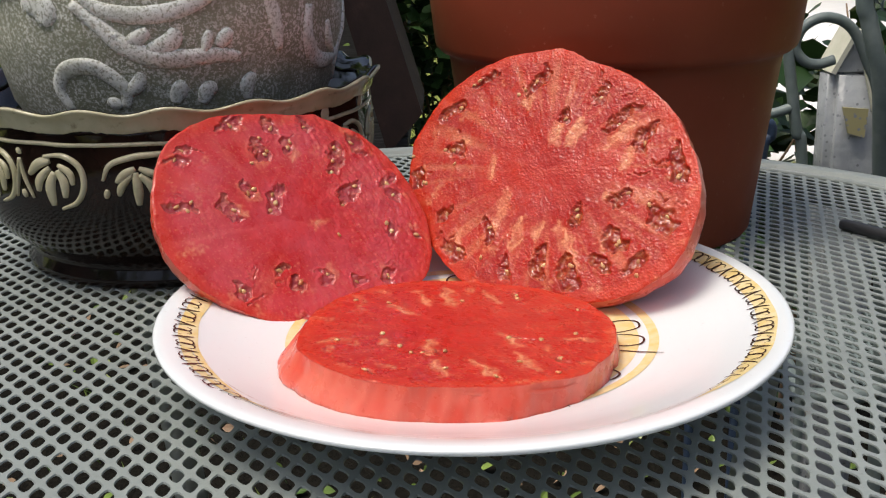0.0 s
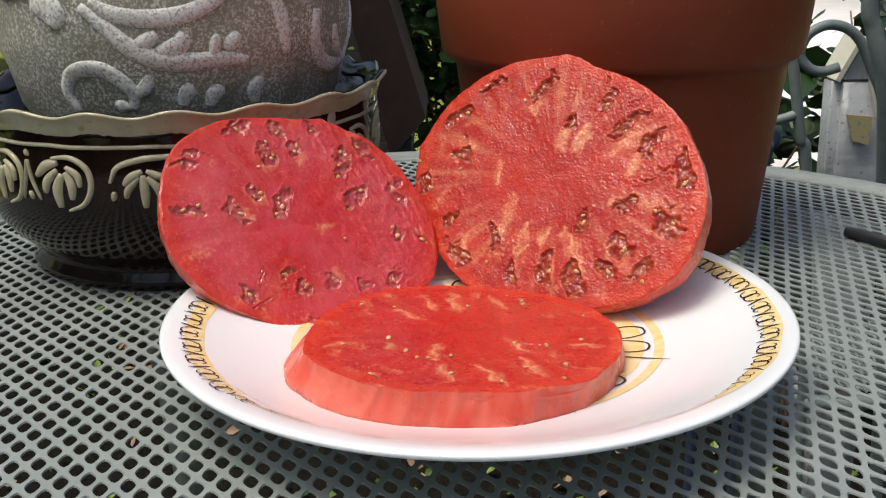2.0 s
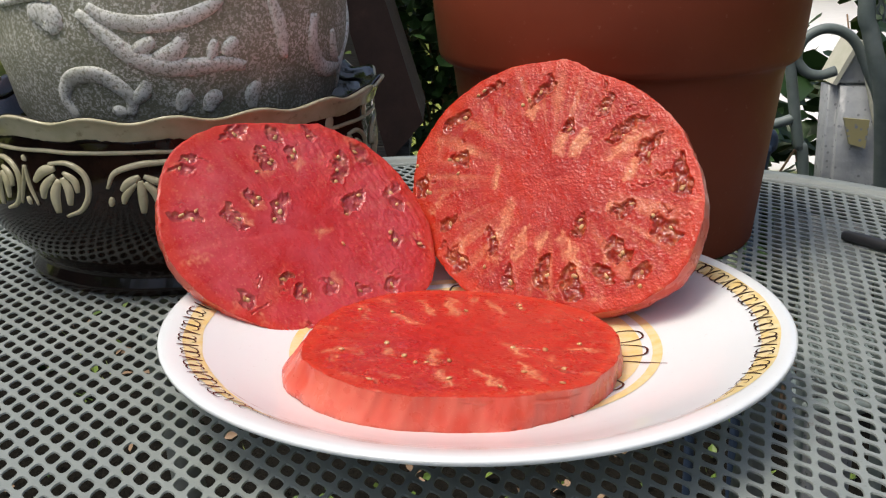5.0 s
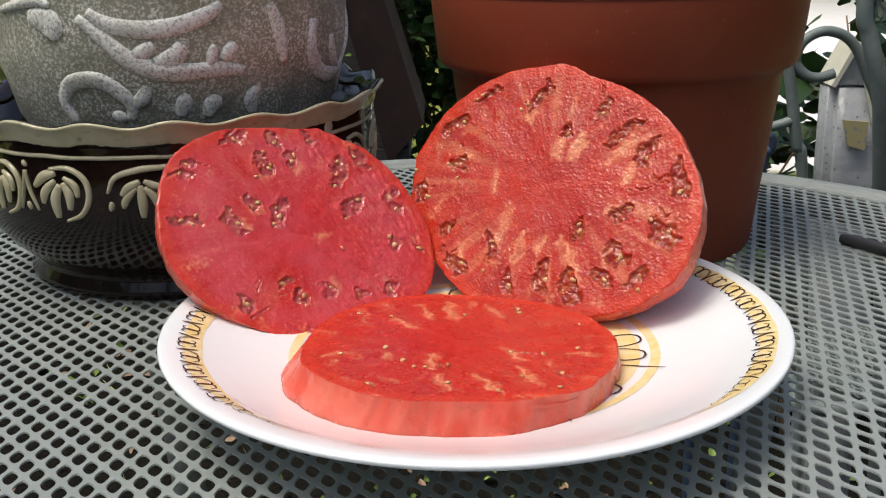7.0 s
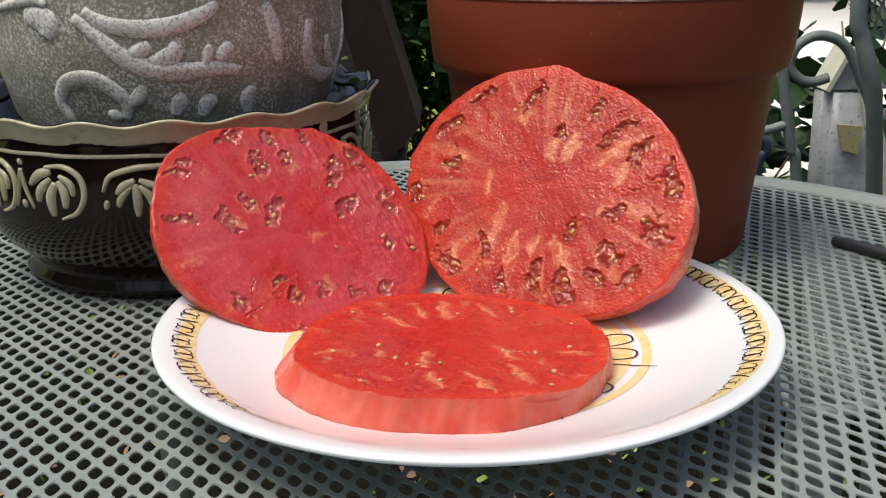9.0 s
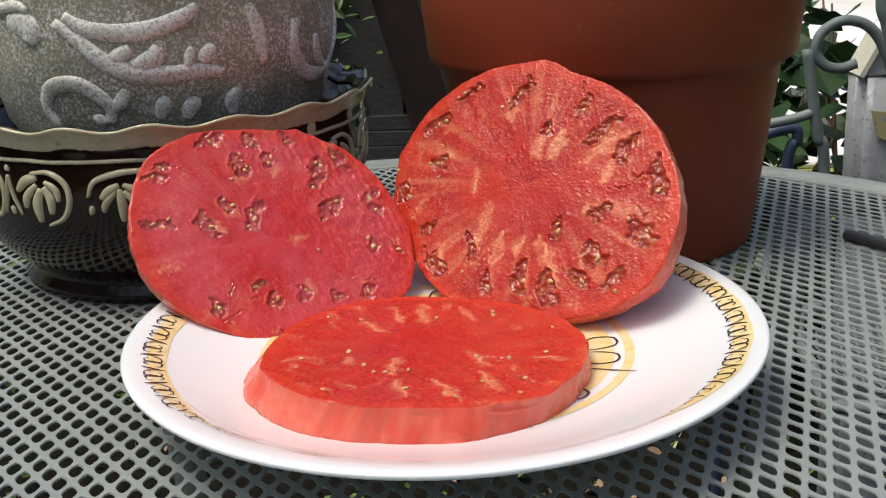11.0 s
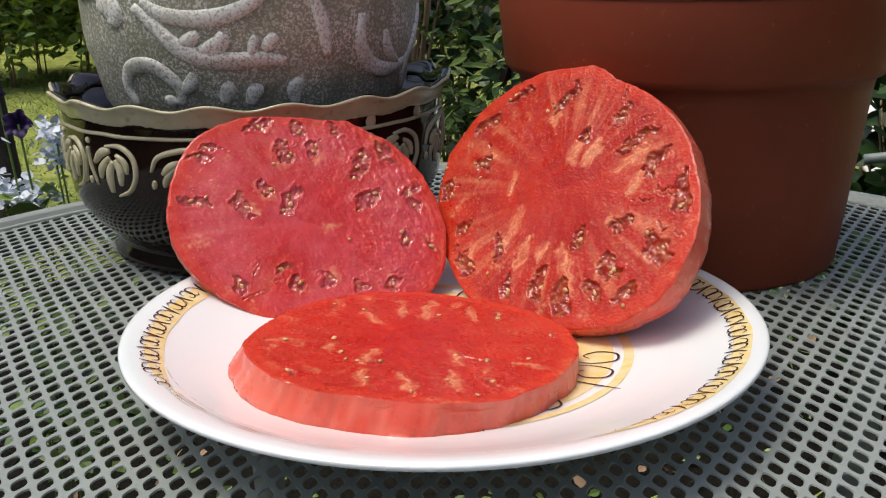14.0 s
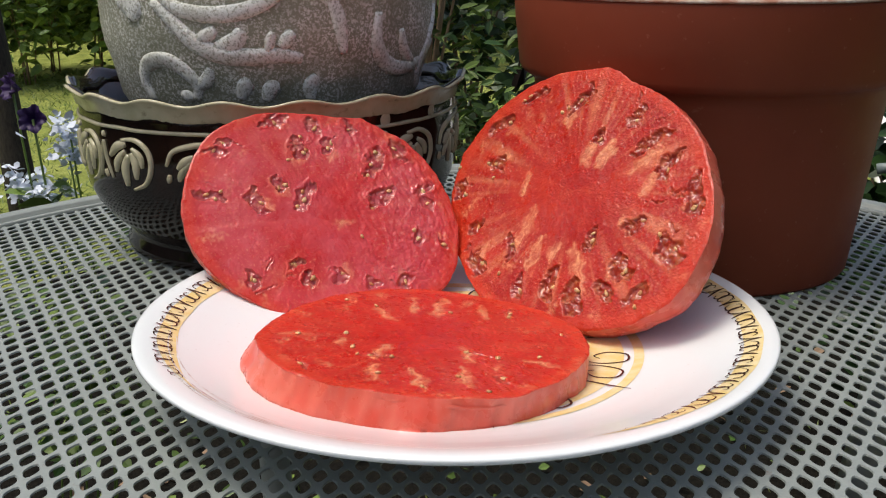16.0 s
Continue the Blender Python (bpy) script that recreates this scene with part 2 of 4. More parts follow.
# ---- mesh helpers ----
def part(name, bm, material, parent=None, label="", smooth=True):
    me = bpy.data.meshes.new(name)
    bm.to_mesh(me)
    bm.free()
    if smooth:
        me.polygons.foreach_set("use_smooth", [True] * len(me.polygons))
    me.materials.append(material)
    ob = new(name, me)
    if parent:
        ob.parent = parent
    if label:
        ob["label"] = label
    return ob


def mesh_part(name, verts, faces, material, parent=None, label="", smooth=True):
    me = bpy.data.meshes.new(name)
    me.from_pydata(verts, [], faces)
    me.update()
    if smooth:
        me.polygons.foreach_set("use_smooth", [True] * len(me.polygons))
    me.materials.append(material)
    ob = new(name, me)
    if parent:
        ob.parent = parent
    if label:
        ob["label"] = label
    return ob


def empty(name, place=(0, 0, 0)):
    ob = new(name)
    ob.location = place
    ob.empty_display_size = 0.01
    return ob


def lathe(profile, n=96, wave=None, closed=False):
    """Verts and faces of a turned profile of (r, z). wave(angle, r, z) gives (r, z)."""
    verts, faces = [], []
    for i in range(n):
        a = 2 * math.pi * i / n
        for r, z in profile:
            if wave:
                r, z = wave(a, r, z)
            verts.append((r * math.cos(a), r * math.sin(a), z))
    k = len(profile)
    for i in range(n):
        j = (i + 1) % n
        for p in range(k if closed else k - 1):
            q = (p + 1) % k
            faces.append((i * k + p, j * k + p, j * k + q, i * k + q))
    return verts, faces


def smooth_line(points, per=8):
    """A Catmull-Rom line through the points."""
    p = [Vector(q) for q in points]
    p = [p[0] * 2 - p[1]] + p + [p[-1] * 2 - p[-2]]
    out = []
    for i in range(1, len(p) - 2):
        for s in range(per):
            t = s / per
            out.append(0.5 * (2 * p[i] + (p[i + 1] - p[i - 1]) * t + (2 * p[i - 1] - 5 * p[i] + 4 * p[i + 1] - p[i + 2]) * t * t
                              + (3 * p[i] - p[i - 1] - 3 * p[i + 1] + p[i + 2]) * t ** 3))
    out.append(p[-2])
    return out


def tube(line, radius, sides=8, taper=None):
    """Verts and faces of a capped tube along a line."""
    verts, faces = [], []
    n = len(line)
    for i, p in enumerate(line):
        d = (line[min(i + 1, n - 1)] - line[max(i - 1, 0)]).normalized()
        u = d.cross(Vector((0.123, 0.2, 1))).normalized()
        v = d.cross(u)
        r = radius * (taper(i / (n - 1)) if taper else 1)
        for s in range(sides):
            a = 2 * math.pi * s / sides
            verts.append(tuple(p + u * (r * math.cos(a)) + v * (r * math.sin(a))))
    for i in range(n - 1):
        for s in range(sides):
            t = (s + 1) % sides
            faces.append((i * sides + s, i * sides + t, (i + 1) * sides + t, (i + 1) * sides + s))
    faces.append(tuple(range(sides))[::-1])
    faces.append(tuple((n - 1) * sides + s for s in range(sides)))
    return verts, faces


def merged(pieces):
    verts, faces = [], []
    for v, f in pieces:
        o = len(verts)
        verts += v
        faces += [tuple(i + o for i in g) for g in f]
    return verts, faces


def box(sx, sy, sz, bevel=0.0, at=(0, 0, 0)):
    bm = bmesh.new()
    bmesh.ops.create_cube(bm, size=1.0)
    bmesh.ops.scale(bm, vec=(sx, sy, sz), verts=bm.verts)
    if bevel:
        bmesh.ops.bevel(bm, geom=bm.edges[:], offset=bevel, segments=2, affect="EDGES")
    bmesh.ops.translate(bm, vec=at, verts=bm.verts)
    return bm


# ---- ground and surroundings ----
GROUND_Z = -0.72
bm = bmesh.new()
bmesh.ops.create_circle(bm, cap_ends=True, segments=64, radius=400)
bmesh.ops.translate(bm, vec=(0, 0, GROUND_Z), verts=bm.verts)
tagged(part("ground", bm, GROUND), "sunlit yellow-green lawn reaching into the distance", "ground", kind="structure")
tagged(part("pavement", box(4.6, 8.6, 0.03, 0.005, (2.95, 7.5, GROUND_Z + 0.016)), PAVING), "pale concrete paving beside the lawn, strong sun put into its colour", "pavement", kind="structure")

# added sheet: near-black stands in for shade below the holes, dims bowl reflections
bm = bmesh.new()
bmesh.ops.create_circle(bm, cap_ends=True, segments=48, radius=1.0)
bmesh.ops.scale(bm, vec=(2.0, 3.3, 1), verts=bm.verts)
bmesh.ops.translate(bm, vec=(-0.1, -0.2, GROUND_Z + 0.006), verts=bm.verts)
tagged(part("garden_bed", bm, SOIL_AND_SHADE), "added near-black sheet standing in for shade under the table", "ground", kind="structure")
# three invented walls out of view, added to block side light and darken reflections
tagged(part("wall_south", box(9.0, 0.2, 1.4, 0.004, (0, -3.4, GROUND_Z + 0.7)), LIGHT_BLOCKER), "unseen plain brown low wall added behind the camera to darken reflections", "wall", kind="structure")
tagged(part("wall_west", box(0.2, 3.8, 1.3, 0.004, (-2.8, -1.5, GROUND_Z + 0.65)), LIGHT_BLOCKER), "unseen plain brown low wall added on the left to darken the bowl's reflections", "wall", kind="structure")
tagged(part("wall_east", box(0.2, 4.6, 2.0, 0.004, (2.7, -0.95, GROUND_Z + 1.0)), LIGHT_BLOCKER), "unseen plain brown wall added on the right to cut side light", "wall", kind="structure")

# ---- round table with perforated top ----
TABLE_R, TABLE_C = 0.378, Vector((0.0, 0.03, 0.0))
table = tagged(empty("patio_table", (TABLE_C.x, TABLE_C.y, 0)), "round patio table of grey-green painted metal with perforated top", "table")
PITCH, TURNED = 0.00912, radians(13.34)
HOLE = Vector((-0.1807, -0.0718))


def perforated(radius, drop):
    """A sheet with staggered, rounded diamond holes."""
    verts, faces = [], []
    ca, sa = math.cos(TURNED), math.sin(TURNED)
    ox, oy = HOLE.x * ca + HOLE.y * sa, -HOLE.x * sa + HOLE.y * ca
    step = PITCH * math.sqrt(3) / 2
    n = int(radius / PITCH) + 46
    hexa = [(math.cos(radians(30 + 60 * k)) * PITCH / math.sqrt(3), math.sin(radians(30 + 60 * k)) * PITCH / math.sqrt(3)) for k in range(6)]
    ring = []
    for k in range(6):
        a, b = hexa[k], hexa[(k + 1) % 6]
        ring += [a, ((a[0] + b[0]) / 2, (a[1] + b[1]) / 2)]
    hole = []
    for x, y in ring:
        a = math.atan2(y, x)
        c, s = math.cos(a), math.sin(a)
        hole.append((0.0027 * math.copysign(abs(c) ** 1.3, c), 0.0049 * math.copysign(abs(s) ** 1.35, s)))
    for j in range(-n, n + 1):
        for i in range(-n, n + 1):
            x, y = (i + 0.5 * (j % 2)) * PITCH + ox, j * step + oy
            if x * x + y * y > radius * radius:
                continue
            o = len(verts)
            for group, z, grow in ((ring, 0.0, 1.0), (hole, 0.0, 1.03), (hole, -0.0002, 1.0), (hole, -drop, 0.96)):
                for px, py in group:
                    qx, qy = x + px * grow, y + py * grow
                    verts.append((qx * ca - qy * sa, qx * sa + qy * ca, z))
            for level in range(3):
                for k in range(12):
                    m = (k + 1) % 12
                    faces.append((o + level * 12 + k, o + level * 12 + m, o + level * 12 + 12 + m, o + level * 12 + 12 + k))
    return verts, faces


top = mesh_part("perforated_top", *perforated(0.366, 0.0007), TABLE, table, smooth=False)
v, f = lathe([(0.3585, -0.003), (0.3585, 0.0012), (0.3625, 0.0012), (0.3635, -0.0012), (0.366, -0.0012), (0.367, 0.0026), (0.3685, 0.0034),
              (0.377, 0.0034), (0.3785, 0.002), (0.3785, -0.022), (0.3755, -0.024), (0.3735, -0.022), (0.373, -0.003)], 160, closed=True)
mesh_part("rim", v, f, TABLE, table, "raised flat metal rim")
for k in range(4):
    a = radians(45 + 90 * k)
    line = smooth_line([(0.3 * math.cos(a), 0.3 * math.sin(a), -0.003), (0.26 * math.cos(a), 0.26 * math.sin(a), -0.3), (0.31 * math.cos(a), 0.31 * math.sin(a), GROUND_Z + 0.004)])
    mesh_part("leg", *tube(line, 0.011, 10), TABLE, table)

# ---- plate ----
PLATE = [(0.0, 0.0118), (0.045, 0.0119), (0.06, 0.0123), (0.07, 0.0131), (0.08, 0.0146), (0.09, 0.0171), (0.1, 0.0204), (0.11, 0.0242), (0.118, 0.0272), (0.124, 0.0288), (0.127, 0.0291)]


def plate_z(r):
    return float(np.interp(r, [p[0] for p in PLATE], [p[1] for p in PLATE]))


plate = tagged(empty("dinner_plate"), "white glazed dinner plate with yellow band and brown scrollwork", "plate")
under = [(0.1283, 0.0284), (0.1282, 0.0272), (0.126, 0.0258), (0.118, 0.0226), (0.1, 0.0148), (0.085, 0.0092), (0.0765, 0.0066), (0.0755, 0.002), (0.0745, 0.0012), (0.072, 0.0012), (0.0705, 0.0022), (0.07, 0.0058), (0.0, 0.0058)]
fine = [(0.0005, plate_z(0))] + [(r / 1000, plate_z(r / 1000)) for r in range(8, 126, 4)] + [(0.127, 0.0291), (0.1279, 0.0289)]
v, f = lathe(fine + under[:-1] + [(0.0005, 0.0058)], 180)
mesh_part("plate_body", v, f, PORCELAIN, plate)


def on_plate(r, a, lift=0.00025):
    return (r * math.cos(a), r * math.sin(a), plate_z(r) + lift)


def ring_band(r0, r1, lift=0.00022, n=180, steps=4):
    prof = [(r0 + (r1 - r0) * s / steps, plate_z(r0 + (r1 - r0) * s / steps) + lift) for s in range(steps + 1)]
    return lathe(prof, n)


def ink(points, width, lift=0.00045):
    """A flat brush line on the plate through (r, angle) points, thin at its ends."""
    line = smooth_line([(r * math.cos(a), r * math.sin(a), 0) for r, a in points], 6)
    verts, faces = [], []
    n = len(line)
    for i, p in enumerate(line):
        d = (line[min(i + 1, n - 1)] - line[max(i - 1, 0)]).normalized()
        s = Vector((-d.y, d.x, 0)) * (width / 2 * (0.45 + 0.75 * math.sin(math.pi * i / (n - 1))))
        for q in (p + s, p - s):
            verts.append((q.x, q.y, plate_z(math.hypot(q.x, q.y)) + lift))
    for i in range(n - 1):
        faces.append((2 * i, 2 * i + 1, 2 * i + 3, 2 * i + 2))
    return verts, faces


def front_fade(a):
    """One round the back of the plate, less towards its worn front."""
    d = abs((math.degrees(a) - 270 + 180) % 360 - 180)
    t = min(1, max(0, (d - 34) / 26))
    return 0.02 + 0.98 * t * t * (3 - 2 * t)


def worn_band(r0, r1, lift=0.00022, n=240):
    verts, faces = [], []
    for i in range(n):
        a = 2 * math.pi * i / n
        mid, half = (r0 + r1) / 2 + 0.0018 * math.cos(a), (r1 - r0) / 2 * front_fade(a) * (1 + 0.06 * math.sin(23 * a))
        for s in range(5):
            r = mid + half * (s / 2 - 1)
            verts.append((r * math.cos(a), r * math.sin(a), plate_z(r) + lift))
    for i in range(n):
        k = (i + 1) % n
        for s in range(4):
            faces.append((5 * i + s, 5 * k + s, 5 * k + 1 + s, 5 * i + 1 + s))
    return verts, faces


mesh_part("yellow_border", *worn_band(0.1131, 0.1203), YELLOW, plate, "mustard yellow painted border")
mesh_part("yellow_medallion", *ring_band(0.03, 0.0695), YELLOW, plate, "mustard yellow painted centre")
mesh_part("yellow_ring", *ring_band(0.0735, 0.0775), YELLOW, plate, "thin mustard yellow ring")
arcs = [ink([(r, radians(a)) for a in range(a0, a1, 10)], w, 0.0003) for r, a0, a1, w in ((0.1147, 200, 300, 0.0007), (0.1162, 215, 330, 0.0005), (0.1118, 205, 290, 0.0006), (0.118, 225, 320, 0.0006))]
mesh_part("worn_border", *merged(arcs), BLUE_INK, plate, "faint worn remains of the border")
strokes = []
COUNT = 52
for k in range(COUNT):
    a0, w = 2 * math.pi * k / COUNT, 2 * math.pi / COUNT
    flip = 1 if k % 2 else -1
    wob = 0.1 * math.sin(k * 2.3)
    worn = front_fade(a0)
    R = lambda q: 0.117 + flip * (q + wob) * 0.0040 * worn
    A = lambda q: a0 + q * w
    strokes.append(ink([(R(1.0), A(0.0)), (R(0.2), A(0.09)), (R(-1.1), A(0.15))], 0.0009 * worn))
    strokes.append(ink([(R(-1.1), A(0.15)), (R(-0.1), A(0.19)), (R(0.9), A(0.29))], 0.00045 * worn))
    for m, o in ((1, 0.27), (-1, 0.97)):
        strokes.append(ink([(R(-0.35), A(o + m * 0.1)), (R(-0.75), A(o + m * 0.2)), (R(-0.5), A(o + m * 0.34)), (R(0.35), A(o + m * 0.38)), (R(0.85), A(o + m * 0.26)), (R(0.75), A(o + m * 0.08)), (R(0.2), A(o))], 0.0006 * worn))
    strokes.append(ink([(R(1.0), A(0.56)), (R(0.5), A(0.62)), (R(1.05), A(0.69))], 0.0005 * worn))
mesh_part("scroll_border", *merged(strokes), BROWN_INK, plate, "dark brown brushed scroll border")
strokes = []
for k in range(8):
    a0 = radians(-3 + 45 * k)
    strokes.append(ink([(0.05, a0 - 0.3), (0.066, a0 - 0.29), (0.0805, a0 - 0.31)], 0.0008))
    for s in (-1, 1):
        strokes.append(ink([(0.054, a0 + s * 0.04), (0.062, a0 + s * 0.02), (0.0705, a0 + s * 0.07), (0.0705, a0 + s * 0.17), (0.063, a0 + s * 0.21), (0.0575, a0 + s * 0.15), (0.06, a0 + s * 0.1)], 0.0008))
mesh_part("scroll_medallion", *merged(strokes), BROWN_INK, plate, "dark brown brushed scroll motif")


# ---- tomato slices ----
def grid_noise(x, y, seed=0):
    """Smooth noise between -1 and 1 on arrays."""
    x, y = np.asarray(x, float) + 37.1 * seed, np.asarray(y, float) - 19.7 * seed
    xi, yi = np.floor(x).astype(np.int64), np.floor(y).astype(np.int64)
    fx, fy = x - xi, y - yi

    def corner(i, j):
        k = ((xi + i) * 374761393 + (yi + j) * 668265263 + seed * 974711) & 0x7FFFFFFF
        k = ((k ^ (k >> 13)) * 1274126177) & 0x7FFFFFFF
        a = ((k ^ (k >> 16)) & 0xFFFF) / 65536.0 * 2 * math.pi
        return np.cos(a) * (fx - i) + np.sin(a) * (fy - j)

    sx, sy = fx ** 3 * (fx * (fx * 6 - 15) + 10), fy ** 3 * (fy * (fy * 6 - 15) + 10)
    top = corner(0, 0) * (1 - sx) + corner(1, 0) * sx
    low = corner(0, 1) * (1 - sx) + corner(1, 1) * sx
    return (top * (1 - sy) + low * sy) * 1.5


def fade(x, lo, hi):
    t = np.clip((x - lo) / (hi - lo), 0, 1)
    return t * t * (3 - 2 * t)


def tomato_slice(label, centre, normal, outline, bumps, cuts, streaks, seeds, flesh, back, seed, depth=2.6, grain=0.1, ripple=0.0, fibre=0.5, widen=1.0, broad=1.0, rib=0.02, extra_seeds=1, nicks=20):
    """A slice: outline(angle) in mm with local bumps (degrees, spread, mm), a cut face with torn seed hollows, back as (scale, depth mm) rows."""
    thing = tagged(empty("tomato_slice", centre), label, "tomato slice", "tomato slices on the plate")
    n = Vector(normal).normalized()
    up = Vector((0, 0, 1)) - n * n.z
    if up.length < 0.3:
        up = Vector((0, 1, 0)) - n * n.y
    up.normalize()
    rt = up.cross(n)
    c = np.array(centre)
    axes = np.array([tuple(rt), tuple(up), tuple(n)])

    def local(u, v, h):
        p = c + (np.stack(np.broadcast_arrays(u, v, h), -1) / 1000) @ axes
        r = np.minimum(0.127, np.hypot(p[..., 0], p[..., 1]))
        floor_z = np.interp(r, [q[0] for q in PLATE], [q[1] for q in PLATE]) - 0.0003
        p[..., 2] = np.maximum(p[..., 2], floor_z)
        return p - c

    def edge_at(a):
        r = np.vectorize(outline)(a)
        for deg, spread, mm in bumps:
            d = (np.degrees(a) - deg + 180) % 360 - 180
            r = r + mm * np.exp(-(d / spread) ** 2)
        return r * (1 + 0.011 * grid_noise(5 * np.cos(a), 5 * np.sin(a), seed) + 0.006 * grid_noise(16 * np.cos(a), 16 * np.sin(a), seed + 1))

    na, nr = 700, 165
    angles = 2 * math.pi * np.arange(na) / na
    edge = edge_at(angles)
    A = np.repeat(angles, nr + 1)
    q = np.tile(np.arange(nr + 1) / nr, na)
    rad = np.repeat(edge, nr + 1) * q ** 0.8
    U, V = rad * np.cos(A), rad * np.sin(A)
    N = lambda f, s, us=U, vs=V: grid_noise(us * f, vs * f, seed * 40 + s)
    WU = U + 2.2 * N(0.17, 1) + 0.8 * N(0.45, 2)
    WV = V + 2.2 * N(0.17, 3) + 0.8 * N(0.45, 4)

    def inside(strokes, grow, blunt, soft=0.0):
        """Signed distance in mm into the nearest torn, pointed hollow or streak, and the place across it."""
        best, fine_t = np.full(len(U), -9.0), np.zeros(len(U))
        for k, (u0, v0, u1, v1, w) in enumerate(strokes):
            du, dv = u1 - u0, v1 - v0
            long = max(math.hypot(du, dv), 1e-6)
            near = np.hypot(U - (u0 + u1) / 2, V - (v0 + v1) / 2) < long / 2 + 9
            x, y = WU[near] - (u0 + u1) / 2, WV[near] - (v0 + v1) / 2
            t, s = (x * du + y * dv) / long, (y * du - x * dv) / long
            tau = t / (long / 2 + 1.8) * 0.5 + 0.5
            body = np.clip(4 * tau * (1 - tau), 0, 1) ** blunt * (0.8 + 0.45 * tau) * w * grow
            side = s + 0.6 * w * np.sin(2.3 * tau + 1.7 * k)
            gap = np.where(side > 0, abs(side), abs(side) * (1 - soft))
            d = np.where((tau > 0) & (tau < 1), body - gap, -1.5 - 3 * abs(tau - 0.5))
            d = d - soft * 1.1 * np.clip(np.sin(t * 2.1 + k + 1.5 * side), 0, 1) ** 3 * (side < 0.25 * w)
            hit = d > best[near]
            idx = np.nonzero(near)[0][hit]
            best[idx], fine_t[idx] = d[hit], (s * 0.9 + 7 * k)[hit]
        return best, fine_t

    rng = random.Random(seed)
    small = []
    for _ in range(nicks):
        a, r = rng.uniform(0, 2 * math.pi), rng.uniform(0.56, 0.9)
        e, lean, length = float(np.interp(a, angles, edge)), rng.gauss(0, 0.25), rng.uniform(0.03, 0.1)
        small.append((e * r * math.cos(a), e * r * math.sin(a), e * (r + length) * math.cos(a + lean * length), e * (r + length) * math.sin(a + lean * length), rng.uniform(0.45, 1.0)))
    cav, _ = inside(cuts, widen, 0.45, 0.35)
    cav = np.maximum(cav, inside(small, 1.0, 0.6, 0.2)[0] - 0.15) + 0.4 * N(0.6, 5) + 0.12 * N(1.9, 25)
    pale_d, across = inside(streaks, 1.5 * broad, 0.75)
    g = fade(cav, -0.15, 0.9)
    deep = fade(cav, -0.25, 1.5)
    fib = grid_noise(across * 0.9, rad * 0.09, seed + 3)
    p = fade(pale_d + 0.9 * fib + 0.5 * N(0.7, 26), -2.2, 2.0) * (0.9 + 0.6 * fib)
    ca, sa = np.cos(A), np.sin(A)
    ray = grid_noise(7.5 * ca + rad * 0.004, 7.5 * sa, seed + 5) + 0.5 * grid_noise(19 * ca, 19 * sa + rad * 0.02, seed + 6)
    p = np.maximum(p, fibre * np.clip(1.7 * ray + 0.25 * N(0.3, 7), 0, 0.8) * np.exp(-((q - 0.62) / 0.24) ** 2))
    spots = np.clip(N(0.9, 8) - 0.36, 0, 1) * 2.4 * fade(q, 0.2, 0.4)
    p = np.maximum(p, 0.75 * fade(N(0.11, 27), 0.25, 0.7) * fade(q, 0.45, 0.65) * (0.5 + N(0.6, 28)))
    p = np.clip(np.maximum(p, 0.55 * spots), 0, 1) * (1 - 0.8 * g)
    wall = fade(q, 0.86, 0.93) * (1 - g)
    film = np.clip(0.62 + 0.9 * N(0.035, 9) + 0.35 * N(0.12, 10), 0, 1) * (1 - 0.75 * fade(q, 0.75, 0.97))
    # relief in mm
    lumps = 0.6 * N(0.33, 11) + 0.7 * N(0.75, 12) + 0.55 * N(1.5, 13)
    h = grain * lumps * (1 - 0.5 * wall) + 0.32 * N(0.05, 14) + 0.16 * N(0.13, 15)
    h = h + ripple * (0.5 * N(0.12, 16) + grid_noise(U * 0.42 + V * 0.2, V * 0.16 - U * 0.1, seed + 17) + 0.45 * grid_noise(U * 0.9, V * 0.6, seed + 18)) * (0.4 + fade(U, -10, 45))
    h = h + 0.22 * fade(cav, -1.3, -0.2) * (1 - g) - 0.22 * np.clip(ray, 0, 1) * fade(q, 0.5, 0.8)
    h = h - depth * deep * (0.75 + 0.45 * N(0.28, 18)) + g * (0.45 * np.clip(N(0.55, 19), 0, 1) * depth + 0.15 * N(1.2, 20))
    edge_zone = fade(q, 0.982, 1.0)
    h = h * (1 - edge_zone) - 0.35 * edge_zone
    verts = local(U, V, h)
    faces = []
    for i in range(na):
        k = (i + 1) % na
        for j in range(nr):
            faces.append((i * (nr + 1) + j, i * (nr + 1) + j + 1, k * (nr + 1) + j + 1, k * (nr + 1) + j))
    face = mesh_part("cut_face", verts.tolist(), faces, flesh, thing, "juicy red cut flesh with seed hollows")
    for name, values in (("gel", g), ("pale", p), ("film", film), ("wall", wall)):
        face.data.attributes.new(name, "FLOAT", "POINT").data.foreach_set("value", values.astype(np.float32))
    rows = []
    low = 1 + rib * grid_noise(2.2 * np.cos(angles), 2.2 * np.sin(angles), seed + 21) + 0.15 * rib * grid_noise(9 * np.cos(angles), 9 * np.sin(angles), seed + 22)
    for scale, down, *shift in back:
        e = edge * scale * (1 + (low - 1) * min(1, down / 6))
        rows.append(local(e * np.cos(angles) + (shift[0] if shift else 0), e * np.sin(angles), -down + 0 * angles))
    verts = np.stack(rows, 1).reshape(-1, 3)
    k = len(back)
    faces = []
    for i in range(na):
        m = (i + 1) % na
        for j in range(k - 1):
            faces.append((i * k + j, i * k + j + 1, m * k + j + 1, m * k + j))
    mesh_part("skin", verts.tolist(), faces, SKIN, thing, "smooth pinkish red skin")
    loose = [(u, v, 0.15) for u, v in seeds]
    for u0, v0, u1, v1, w in cuts:
        for _ in range(extra_seeds):
            t = rng.uniform(0.15, 0.85)
